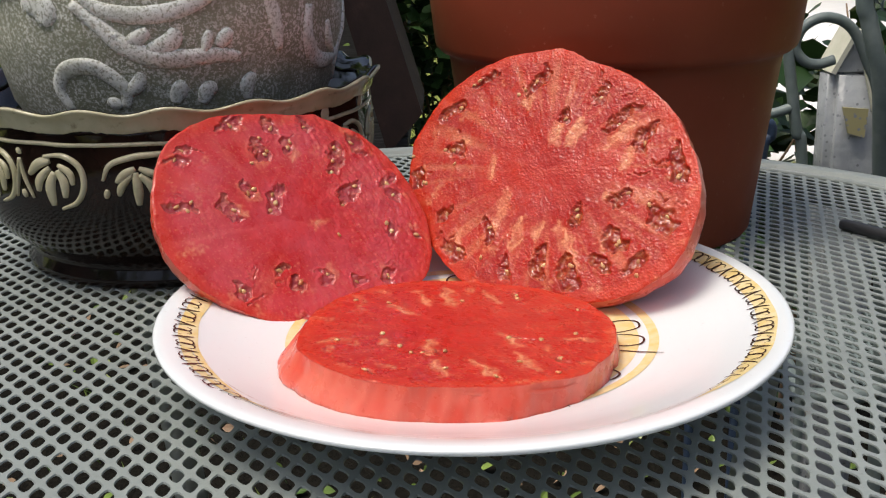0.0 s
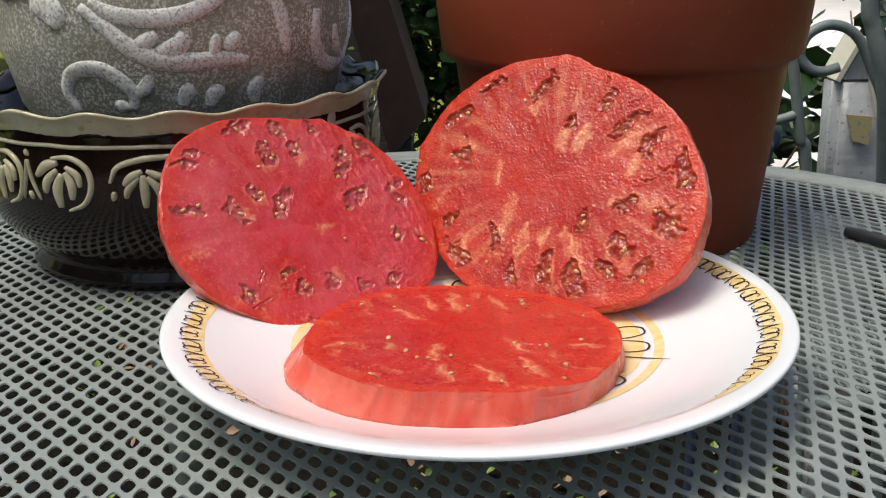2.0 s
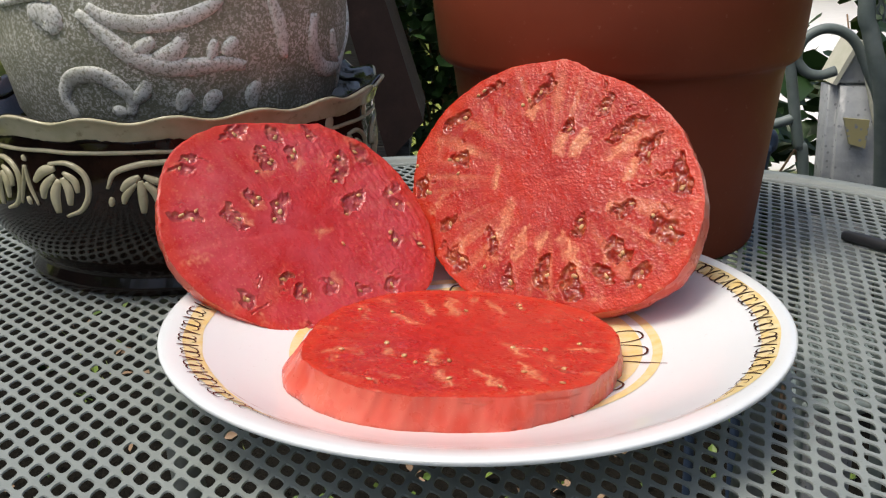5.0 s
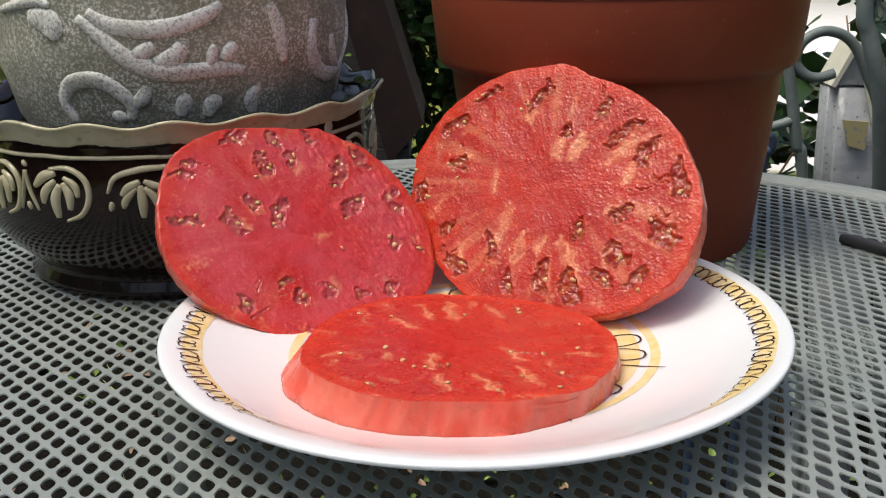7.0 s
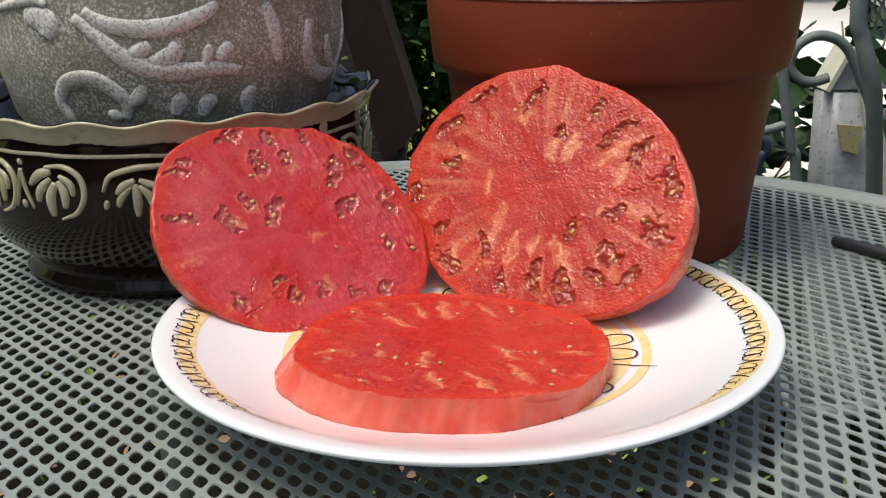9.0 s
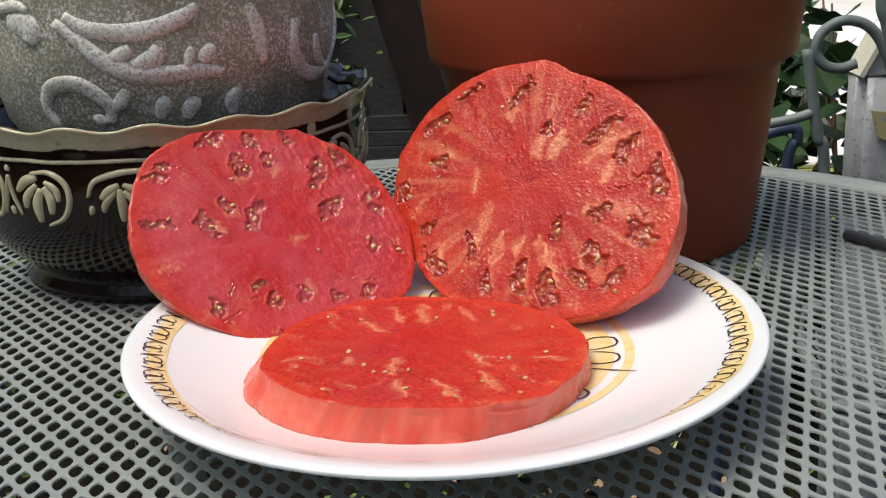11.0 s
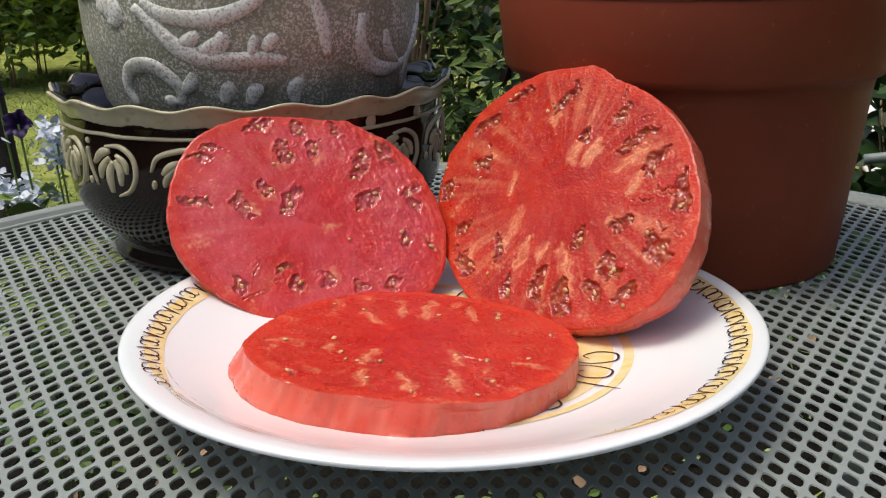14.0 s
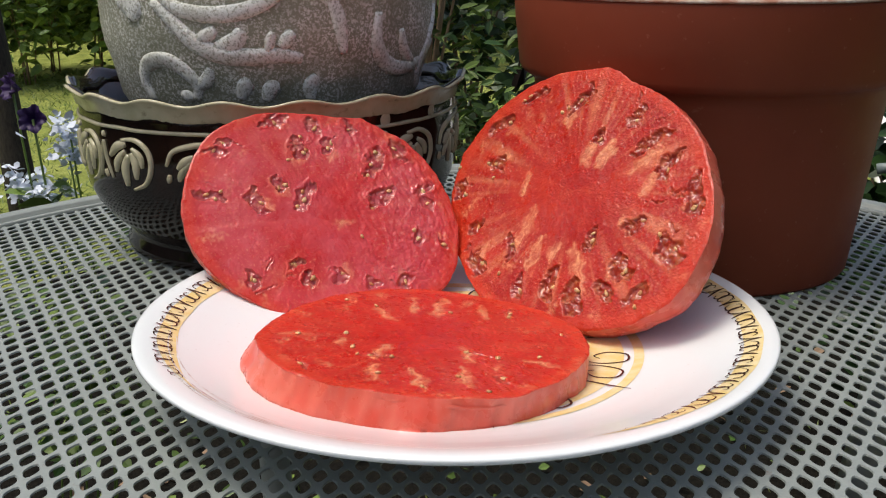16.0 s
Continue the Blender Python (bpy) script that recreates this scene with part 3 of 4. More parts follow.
            loose.append((u0 + t * (u1 - u0) + rng.uniform(-w, w) * 0.4, v0 + t * (v1 - v0) + rng.uniform(-w, w) * 0.4, 0.45))
    surface = np.column_stack([U, V])
    turn = Matrix((rt, up, n)).transposed().to_4x4()
    for s, (u, v, sunk) in enumerate(loose):
        near = np.argmin(((surface - (u, v)) ** 2).sum(1))
        ob = new("seed", SEED_MESH)
        ob.parent = thing
        ob.matrix_basis = (Matrix.Translation(Vector(local(u, v, h[near] + 0.35 - sunk).tolist())) @ turn @ Matrix.Rotation(s * 2.4, 4, "Z") @ Matrix.Rotation(0.5 * math.sin(s * 1.7), 4, "X")
                           @ Matrix.Diagonal((0.72 + 0.4 * math.sin(s * 3.1) ** 2, 0.75 + 0.35 * math.sin(s * 5.3) ** 2, 0.8, 1)))
    return thing


bm = bmesh.new()
bmesh.ops.create_icosphere(bm, subdivisions=1, radius=0.001)
for w in bm.verts:
    t = w.co.x / 0.001
    w.co = (w.co.x * 1.75, w.co.y * (1.15 - 0.35 * t), w.co.z * 0.75)
SEED_MESH = bpy.data.meshes.new("seed")
bm.to_mesh(SEED_MESH)
bm.free()
SEED_MESH.polygons.foreach_set("use_smooth", [True] * len(SEED_MESH.polygons))
SEED_MESH.materials.append(SEED)

def harmonic(mean, *terms):
    """An outline in mm: mean radius and cosine, sine pairs."""
    return lambda a: mean + sum(terms[2 * k] * math.cos((k + 1) * a) + terms[2 * k + 1] * math.sin((k + 1) * a) for k in range(len(terms) // 2))


left_outline = harmonic(60.2, 4.07, 1.58, 4.09, -4.19, 0.14, 0.25, -0.5, -0.05, -0.63, -0.73)
right_outline = harmonic(67.94, -1.05, -3.25, 7.27, -4.21, 0.52, -0.84, 0.25, -1.11, -0.73, -0.35)
front_outline = harmonic(60.51, 1.88, -0.75, 2.16, 2.83, 0.8, -0.42, -1.24, 0.71, -0.23, 0.32)
LEFT_C, LEFT_N = (-0.0800, 0.0484, 0.0505), (0.429, -0.647, 0.63)
RIGHT_C, RIGHT_N = (0.0378, 0.0662, 0.0664), (-0.467, -0.691, 0.551)
FRONT_C, FRONT_N = (-0.0068, -0.0243, 0.0264), (0.063, 0.024, 0.998)
LEFT_CUTS = [(-2.5, 42.1, 0.1, 33.2, 2.2), (14.7, 39.3, 9.9, 36.3, 2.0), (36.1, 34.1, 29.3, 20.7, 2.2), (39.1, 12.8, 29.9, 2.9, 2.5), (-26.8, 17.4, -21.8, 5.0, 2.5), (-13.9, 21.6, -14.1, 15.8, 2.2), (-0.6, 17.8, -6.9, 5.8, 2.2), (-55.5, 17.5, -41.2, 15.3, 1.6), (-40.6, 42.5, -33.6, 43.7, 1.3), (-18.4, 51.6, -6.3, 52.7, 1.9), (46.6, -13.2, 48.3, -16.6, 1.8), (52.7, 9.3, 58.0, 0.5, 1.8), (59.0, -17.7, 59.6, -19.9, 1.2), (-13.9, -21.2, -12.8, -22.9, 2.0), (-34.2, -25.6, -31.3, -30.1, 2.2), (-6.1, -26.7, -6.9, -32.7, 2.0), (7.9, -27.1, 7.0, -33.7, 2.2), (20.3, -32.8, 21.7, -36.6, 2.0), (37.9, -34.0, 37.4, -39.4, 2.2)]
LEFT_CUTS += [(5.6, 53.0, 8.0, 46.0, 1.8), (22.9, 50.5, 24.0, 43.5, 1.7), (43.5, 38.0, 47.5, 28.0, 1.8), (60.5, 11.5, 52.5, 8.0, 1.4), (-46.0, 40.5, -38.0, 37.0, 1.3)]
LEFT_PALE = [(-1.6, 36.5, -2.2, 29.3, 2.0), (16.3, 35.3, 11.3, 28.2, 1.8), (8.2, -24.9, 8.7, -34.1, 2.0), (15.0, -2.5, 10.3, -5.7, 1.5), (-16.9, 20.8, -10.8, 14.4, 2.0), (-22.5, 12.6, -20.6, 5.3, 2.0), (36.6, 11.3, 31.2, 6.9, 1.8)]
LEFT_SEEDS = [(-8.3, 31.0), (-0.8, 42.8), (1.1, 36.0), (34.4, 32.3), (31.2, 25.6), (28.9, 19.8), (-44.7, 13.3), (-4.0, 13.9), (-7.4, 6.7), (28.3, 2.6), (20.3, -11.8), (45.9, -11.0), (47.5, -15.2), (-14.1, -22.0), (-32.4, -27.9), (11.8, 36.1), (-41.8, 17.0), (-11.6, 18.3)]
RIGHT_CUTS = [(-21.4, 37.3, -16.3, 51.0, 2.0), (-52.8, 39.4, -41.7, 45.7, 1.5), (-67.0, 19.1, -55.2, 28.4, 1.8), (-55.7, 3.1, -48.7, 6.9, 2.2), (-67.7, -6.5, -65.5, -16.8, 2.0), (1.9, 30.4, 1.0, 24.0, 1.8), (17.4, 44.6, 15.2, 35.3, 1.8), (36.1, 36.2, 24.9, 21.2, 1.8), (46.7, 26.9, 41.9, 14.8, 2.2), (58.5, 18.5, 63.6, 2.5, 2.0), (43.0, -4.0, 36.9, -11.6, 2.0), (55.4, -10.3, 66.9, -16.5, 2.8), (38.5, -22.0, 46.5, -31.4, 2.5), (21.1, -13.8, 21.1, -24.7, 1.8), (-24.5, -27.3, -16.9, -38.8, 1.5), (-42.2, -41.4, -31.1, -47.3, 2.2), (-45.0, -25.3, -49.1, -30.8, 1.5), (-9.1, -45.9, -5.1, -53.6, 1.5), (7.9, -36.3, 13.1, -50.3, 2.2), (22.6, -39.3, 29.3, -52.7, 2.8)]
RIGHT_CUTS += [(34.2, -36.1, 42.9, -42.4, 1.8), (51.6, -42.2, 56.0, -32.5, 1.8)]
RIGHT_PALE = [(-19.7, 41.8, -19.4, 30.6, 1.8), (-0.6, 24.4, -0.5, 13.8, 1.5), (10.6, 26.3, 5.5, 13.5, 2.0), (35.4, 28.7, 25.6, 13.8, 2.0), (42.0, 16.7, 36.6, 4.6, 1.8), (-28.4, 1.7, -28.6, -6.7, 1.8), (-17.8, -12.9, -17.4, -24.8, 1.8), (-18.9, -25.0, -18.0, -37.6, 1.8), (-4.5, -25.2, -6.3, -40.5, 2.0), (14.3, -25.7, 22.6, -38.4, 2.0), (21.5, -32.7, 27.5, -45.7, 2.0), (5.8, -26.5, 4.3, -33.3, 1.5), (32.8, -6.7, 40.4, -7.3, 1.8), (-36.3, -34.8, -39.2, -42.4, 2.2), (-47.3, 10.9, -51.5, 3.6, 2.0), (38.6, -24.7, 38.6, -34.0, 1.8)]
RIGHT_SEEDS = [(-52.6, 38.8), (-26.3, 36.0), (-58.1, 3.5), (-50.4, -2.9), (62.6, 4.6), (56.5, -41.9), (-20.7, -46.5), (-75.5, -2.1), (-63.0, -14.9), (-6.2, -50.5), (53.8, -9.8), (43.3, -29.8), (20.2, -16.6), (-34.6, -44.6), (-23.4, 38.6)]
FRONT_CUTS = [(26.0, 42.8, 28.5, 35.7, 1.8), (38.0, -27.2, 40.6, -32.3, 1.5), (-34.2, -44.6, -29.0, -48.1, 1.5), (50.7, 23.8, 54.2, 22.7, 1.0), (-15.6, -27.3, -4.0, -26.4, 1.2), (19.1, -9.0, 32.0, -12.0, 1.2)]
FRONT_PALE = [(-2.5, 44.4, 0.1, 23.1, 1.8), (-25.4, 23.4, -17.1, 12.0, 1.2), (-14.5, 35.8, -10.8, 24.8, 1.2), (-10.8, -15.7, -8.9, -29.0, 2.0), (-7.2, -36.3, -2.6, -48.0, 1.8), (6.7, -34.1, 13.4, -48.7, 1.5), (17.8, -6.2, 23.5, -18.5, 1.2), (22.4, -25.8, 29.5, -39.5, 1.8), (-27.7, -14.9, -24.9, -21.5, 1.5), (13.3, 43.8, 18.4, 29.0, 1.2), (44.4, -9.8, 53.5, -10.1, 1.0), (-50.8, -20.9, -41.7, -16.1, 1.0)]
FRONT_SEEDS = [(-41.1, 26.1), (-27.3, 23.9), (3.5, 29.7), (27.1, 39.9), (-44.7, -18.7), (-28.0, -10.2), (-16.6, -29.1), (-4.0, -26.4), (33.1, -11.9), (36.4, -41.9), (13.9, -47.2), (20.6, -10.7), (-4.1, -42.2), (23.2, -33.8), (-21.0, -22.3), (47.3, -3.6)]

tomato_slice("thick red tomato end slice leaning upright, wet cut face with pink sky sheen in its colour", LEFT_C, LEFT_N, left_outline, [(59, 4, 1.6), (70, 6, -0.8), (131, 6, 0.9), (48, 7, -0.8)], LEFT_CUTS, LEFT_PALE, LEFT_SEEDS, FLESH_LEFT,
             [(0.9995, 0.3), (1.0, 2.5), (0.998, 5), (0.98, 9), (0.91, 13.5), (0.78, 17), (0.45, 19.5), (0.0, 20)], 3, 1.25, 0.05, 0.3, 0.2, 1.4, 0.8, 0.015, 1, 22)
tomato_slice("large red tomato half leaning upright, pale streaked cut face", RIGHT_C, RIGHT_N, right_outline, [(99, 8, 1.7), (84, 7, -1.2), (176, 4, 1.0), (125, 8, 0.8)], RIGHT_CUTS, RIGHT_PALE, RIGHT_SEEDS, FLESH_RIGHT,
             [(0.9995, 0.3), (1.0, 3), (1.002, 7), (0.99, 12), (0.945, 18), (0.84, 23), (0.6, 26.5), (0.0, 28)], 5, 1.9, 0.08, 0.06, 0.6, 1.5, 0.85, 0.015, 1, 26)
flat_slice = tomato_slice("thick red tomato slice lying flat on the plate", FRONT_C, FRONT_N, front_outline, [(228, 9, -1.2), (205, 8, 1.2), (318, 6, 0.8), (300, 5, -0.6)], FRONT_CUTS, FRONT_PALE, FRONT_SEEDS, FLESH_FRONT,
             [(0.9995, 0.3), (1.004, 1.2, -0.2), (1.02, 4, -1.2), (1.035, 7, -2), (1.052, 9.5, -3), (1.06, 11.5, -3.5), (1.06, 13.5, -3.5), (1.045, 15.2, -3.5), (0.85, 15.5), (0.0, 15.5)], 8, 0.8, 0.06, 0.1, 0.12, 1.0, 0.65, 0.05, 1, 14)



def skin_flap(thing, outline, a0, a1, seed):
    """A torn strip of skin curling off the side of the flat slice."""
    n = Vector(FRONT_N).normalized()
    up = (Vector((0, 1, 0)) - n * n.y).normalized()
    rt = up.cross(n)
    verts, faces = [], []
    for i in range(61):
        t = i / 60
        a = radians(a0 + (a1 - a0) * t)
        taper = math.sin(math.pi * min(1, 0.02 + 0.98 * t)) ** 0.5
        top = -0.9 - 0.9 * noise.noise((t * 9, seed, 0)) - 2.2 * t
        low = top - (1.4 + 1.5 * abs(noise.noise((t * 6, seed, 4)))) * taper
        for q, lift in ((0.0, 0.25), (0.5, 0.5), (1.0, 0.3)):
            d = top + (low - top) * q
            r = outline(a) * (1 + 0.0052 * -d) + lift * taper + 0.2
            x = r * math.cos(a) + 0.28 * d
            verts.append(tuple((rt * x + up * (r * math.sin(a)) + n * d) / 1000))
    for i in range(60):
        for j in (0, 1):
            faces.append((3 * i + j, 3 * i + j + 1, 3 * i + j + 4, 3 * i + j + 3))
    mesh_part("skin_flap", verts, faces, SKIN, thing, "torn pink strip of skin")


skin_flap(flat_slice, front_outline, 268, 316, 2.0)

# ---- dark glazed planter bowl ----
BOWL = Vector((-0.163, 0.187, 0.0))
LOBES = 18
bowl = tagged(empty("planter_bowl", BOWL), "dark brown glazed planter bowl with scalloped olive rim and leaf medallions", "planter")


def scallop(a, r, z):
    k = max(0.0, (z - 0.078) / 0.02)
    w = math.cos(LOBES * (a + radians(87.4)) + math.pi)
    return r + 0.0016 * k * w, z + 0.0017 * k * w


outer = [(0.0, 0.003), (0.084, 0.003), (0.0855, 0.0005), (0.088, 0.0005), (0.0895, 0.002), (0.0895, 0.0055), (0.0865, 0.0095), (0.0865, 0.0125), (0.092, 0.0175), (0.0985, 0.0235), (0.1045, 0.032),
         (0.1083, 0.041), (0.1103, 0.051), (0.1112, 0.062), (0.1112, 0.072), (0.1105, 0.0795), (0.1103, 0.085), (0.1105, 0.0888)]
inner = [(0.1105, 0.0888), (0.106, 0.0888), (0.1045, 0.07), (0.1, 0.04), (0.09, 0.02), (0.0, 0.016)]
v, f = lathe([(max(r, 0.0004), z) for r, z in outer + inner[1:]], 144, scallop)
mesh_part("bowl_body", v, f, DARK_GLAZE, bowl)


def glaze_run(a, r, z):
    r, z = scallop(a, r, z)
    if z < 0.0885:
        z += 0.0009 * noise.noise((9 * math.cos(a), 9 * math.sin(a), 1.0)) + 0.0006 * noise.noise((40 * math.cos(a), 40 * math.sin(a), 2.0))
    return r, z


v, f = lathe([(0.1107, 0.0866), (0.1113, 0.0868), (0.1117, 0.0873), (0.1121, 0.0894), (0.1127, 0.0916), (0.1137, 0.0936), (0.1152, 0.0953), (0.1164, 0.0962), (0.1161, 0.0973), (0.1146, 0.0974), (0.1135, 0.0962), (0.112, 0.094), (0.109, 0.0898), (0.1085, 0.0868)], 288, glaze_run, True)
mesh_part("rim", v, f, OLIVE, bowl, "scalloped olive-cream rim")
v, f = lathe([(0.1147, 0.0978), (0.1115, 0.0968), (0.109, 0.0945), (0.1072, 0.0912), (0.1062, 0.0885), (0.109, 0.0895), (0.1118, 0.0938), (0.1133, 0.0962)], 216, scallop, True)
mesh_part("rim_lining", v, f, DARK_GLAZE, bowl, "dark brown glazed inside of the rim")
v, f = lathe([(0.1104, 0.0799), (0.1113, 0.0801), (0.1118, 0.0809), (0.1113, 0.0819), (0.1104, 0.0821)], 200, lambda a, r, z: (r, z + 0.0006 * noise.noise((7 * math.cos(a), 7 * math.sin(a), 3.0))), True)
mesh_part("bead_line", v, f, OLIVE, bowl, "thin olive-cream raised line")


def bowl_r(z):
    return float(np.interp(z, [p[1] for p in outer[5:]], [p[0] for p in outer[5:]]))


def relief(points, width, radius_at, height, place=None):
    """A raised, rounded, tapering stroke on a turned body. points: (degrees, z mm); width: half width in mm."""
    line = smooth_line([(a, z, 0) for a, z in points], 7)
    verts, faces = [], []
    n = len(line)
    cross = [(-1.14, -0.5), (-1.02, 0.25), (-0.8, 0.75), (-0.35, 0.95), (0.0, 1.0), (0.35, 0.95), (0.8, 0.75), (1.02, 0.25), (1.14, -0.5)]
    for i, p in enumerate(line):
        q, w = line[min(i + 1, n - 1)], line[max(i - 1, 0)]
        rad = radius_at(p.y / 1000) * 1000
        d = Vector((radians(q.x - w.x) * rad, q.y - w.y, 0)).normalized()
        s = Vector((-d.y, d.x, 0))
        t = i / (n - 1)
        wd = width * (0.28 + 0.72 * math.sin(math.pi * (0.08 + 0.84 * t)) ** 0.8)
        for o, h in cross:
            z = (p.y + s.y * o * wd) / 1000
            a = radians(p.x) + s.x * o * wd / rad
            r = radius_at(z) + h * height * (0.5 + 0.5 * wd / width)
            verts.append((r * math.cos(a), r * math.sin(a), z))
    k = len(cross)
    for i in range(n - 1):
        for j in range(k - 1):
            faces.append((i * k + j, (i + 1) * k + j, (i + 1) * k + j + 1, i * k + j + 1))
    faces.append(tuple(range(k)))
    faces.append(tuple((n - 1) * k + j for j in range(k))[::-1])
    return verts, faces


def medallion(kind, a0, z0, rows, piece, label):
    """A raised motif round a point of the bowl; rows: (half width mm, (degrees, mm), ...), the first its stem, the rest its pieces."""
    raised = [relief([(a0 + x, z0 + z) for x, z in points], w, bowl_r, 0.0015) for w, *points in rows]
    main = mesh_part(kind, *raised[0], OLIVE, bowl, label)
    for shape in raised[1:]:
        mesh_part(piece, *shape, OLIVE, main)


RING_LEAF = [(1.5, (-2.5, 12.6), (3, 13), (7.2, 8), (7.9, -1), (5.4, -9.5), (0.8, -13.5)), (2.4, (-0.8, 10.6), (-4.6, 8.6), (-7.6, 3.4)), (2.2, (-1.2, 7), (-4.6, 1), (-5.6, -5)),
             (2.7, (0, 5), (-1.8, -3), (-1.6, -12)), (2.3, (1, 6), (2.5, 0), (2.2, -7.5)), (1.8, (1.5, 8.6), (4.4, 4.6), (5, -1))]
ARCH_LEAF = [(1.5, (-8.2, 1.5), (-6, 9), (0, 12.6), (5.6, 13.4), (9.6, 14.4)), (2.1, (0, 7), (-2.8, 4), (-4.8, 0.4)), (1.8, (-1, 4), (-3.8, -2), (-4.6, -6.2)), (2.3, (0, 5), (0.2, -3), (0, -11.2)),
             (2.0, (1, 4), (3.2, -1), (3.8, -6.2)), (1.8, (1, 7), (3.8, 4.4), (5.8, 3.2)), (1.5, (-7.4, -3), (-7.9, -7.4)), (1.5, (7.6, 8.5), (7.4, 2), (6.2, -9))]
SPRAY = [(1.9, (-0.4, 12.6), (0.4, 14)), (0.9, (0.2, 10), (1.0, 1), (3.0, -10)), (0.9, (-0.2, 10), (-1.0, 1), (-3.0, -10)), (1.3, (-0.4, -6), (0.3, -10))]
STEP = 360 / 17
for k in range(17):
    a = -107.8 + k * STEP
    kind, rows, text = (("ring_medallion", RING_LEAF, "olive-cream raised leaf in a ring"), ("arch_medallion", ARCH_LEAF, "olive-cream raised vine leaf under an arch"))[k % 2]
    medallion(kind, a, 62.6, rows, "leaf_blade", text)
    if k % 2 == 0:
        medallion("bead", a - STEP / 2, 63.5, SPRAY, "slender_leaf", "olive-cream raised bead over slender leaves")
for k in range(10):
    a = -33.5 + 19.5 * k
    mesh_part("rim_divider", *relief([(a - 0.4, 80.5), (a, 84), (a + 0.4, 88)], 3.2, lambda z: 0.1105, 0.001), OLIVE, bowl)
v, f = lathe([(0.0004, 0.0765), (0.05, 0.077), (0.1035, 0.075)], 60)
mesh_part("soil", v, f, SOIL_AND_SHADE, bowl, "dark damp soil")

# ---- grey pot with raised scrolls ----
grey = tagged(empty("plant_pot", (-0.16, 0.184, 0.0)), "weathered grey ceramic pot with raised leafy scrolls, standing in the bowl", "plant pot")
GREY = [(0.0, 0.078), (0.076, 0.078), (0.0795, 0.0805), (0.0862, 0.092), (0.0905, 0.111), (0.0935, 0.12), (0.0948, 0.13), (0.0952, 0.142), (0.0965, 0.165), (0.0985, 0.19), (0.101, 0.2), (0.1035, 0.204), (0.1035, 0.214), (0.101, 0.217), (0.095, 0.216), (0.092, 0.2), (0.088, 0.19), (0.0, 0.19)]


def grey_r(z):
    return float(np.interp(z, [p[1] for p in GREY[2:12]], [p[0] for p in GREY[2:12]]))


v, f = lathe([(max(r, 0.0004), z) for r, z in GREY[:-1]], 128)
mesh_part("pot_body", v, f, GREY_POT, grey)
v, f = lathe([(0.0004, 0.197), (0.05, 0.199), (0.0915, 0.196)], 48)
mesh_part("soil", v, f, SOIL_AND_SHADE, grey, "dark potting soil")
SCROLLS = [
    (2.2, (-99.9, 148.0), (-95.0, 142.6), (-85.7, 139.4), (-75.2, 140.5), (-66.6, 145.2), (-62.3, 149.4)),
    (2.4, (-103.4, 145.1), (-95.5, 134.2), (-90.1, 126.0), (-81.3, 119.2), (-71.0, 118.2), (-62.5, 118.7), (-56.0, 116.8)),
    (1.9, (-88.6, 126.6), (-85.3, 128.9), (-82.1, 132.3)),
    (2.4, (-82.9, 122.8), (-76.6, 126.1), (-74.3, 132.2)),
    (1.4, (-66.7, 120.8), (-65.1, 130.8)),
    (1.9, (-62.7, 122.9), (-58.7, 130.5)),
    (2.2, (-111.5, 93.2), (-114.3, 104.1), (-109.7, 113.4), (-101.0, 115.6), (-95.0, 110.3), (-91.4, 103.3), (-92.2, 95.2)),
    (1.9, (-91.5, 101.8), (-87.4, 106.3), (-85.6, 112.1)),
    (2.2, (-76.7, 96.4), (-74.7, 103.0), (-72.5, 104.9)),
    (2.2, (-68.1, 95.3), (-66.2, 101.6), (-63.4, 102.5)),
    (2.0, (-52.7, 95.0), (-53.2, 102.3), (-51.2, 107.8)),
    (2.0, (-47.0, 148.4), (-44.1, 135.6), (-42.3, 118.4)),
    (2.3, (-29.3, 138.6), (-29.6, 122.7), (-23.5, 110.5), (-12.4, 106.4), (-1.3, 109.0)),
    (1.6, (-18.7, 128.6), (-15.7, 117.7), (-7.2, 109.5)),
    (1.4, (-0.1, 105.6), (7.0, 123.5), (16.0, 141.6)),
    (3.5, (-120.2, 145.7), (-112.6, 142.4), (-114.1, 136.1)),
    (1.4, (-135.0, 147.9), (-117.6, 152.9), (-111.7, 150.9)),
    (1.4, (-93.7, 131.5), (-90.3, 129.4)),
    (1.6, (-97.8, 98.5), (-93.4, 95.7)),
]
for w, *points in SCROLLS:
    mesh_part("scroll", *relief(points, w * 1.85, grey_r, 0.0019), RELIEF, grey, "pale worn raised scroll")
for turn in (115, 230):
    for w, *points in SCROLLS[1:12]:
        mesh_part("scroll", *relief([(a + turn, z) for a, z in points], w * 1.85, grey_r, 0.0019), RELIEF, grey, "pale worn raised scroll")

# ---- terracotta pot ----
terra = tagged(empty("flower_pot", (0.0893, 0.2077, 0.0)), "large plain terracotta-coloured flower pot with thick collar", "flower pot")
prof = [(0.0004, 0.003), (0.078, 0.003), (0.0795, 0.0006), (0.0815, 0.0006), (0.0828, 0.0025), (0.0885, 0.05), (0.0945, 0.0985), (0.0952, 0.1018), (0.0975, 0.1045), (0.1, 0.1052), (0.1022, 0.1072), (0.1032, 0.11), (0.1058, 0.135),
        (0.1065, 0.145), (0.1062, 0.1478), (0.104, 0.1485), (0.1015, 0.147), (0.0995, 0.13), (0.0004, 0.13)]
v, f = lathe(prof[:-2] + [(0.0985, 0.118)], 144)
mesh_part("pot_body", v, f, TERRACOTTA, terra)
v, f = lathe([(0.0004, 0.128), (0.05, 0.129), (0.0993, 0.126)], 60)
mesh_part("soil", v, f, SOIL_AND_SHADE, terra, "dark potting soil")
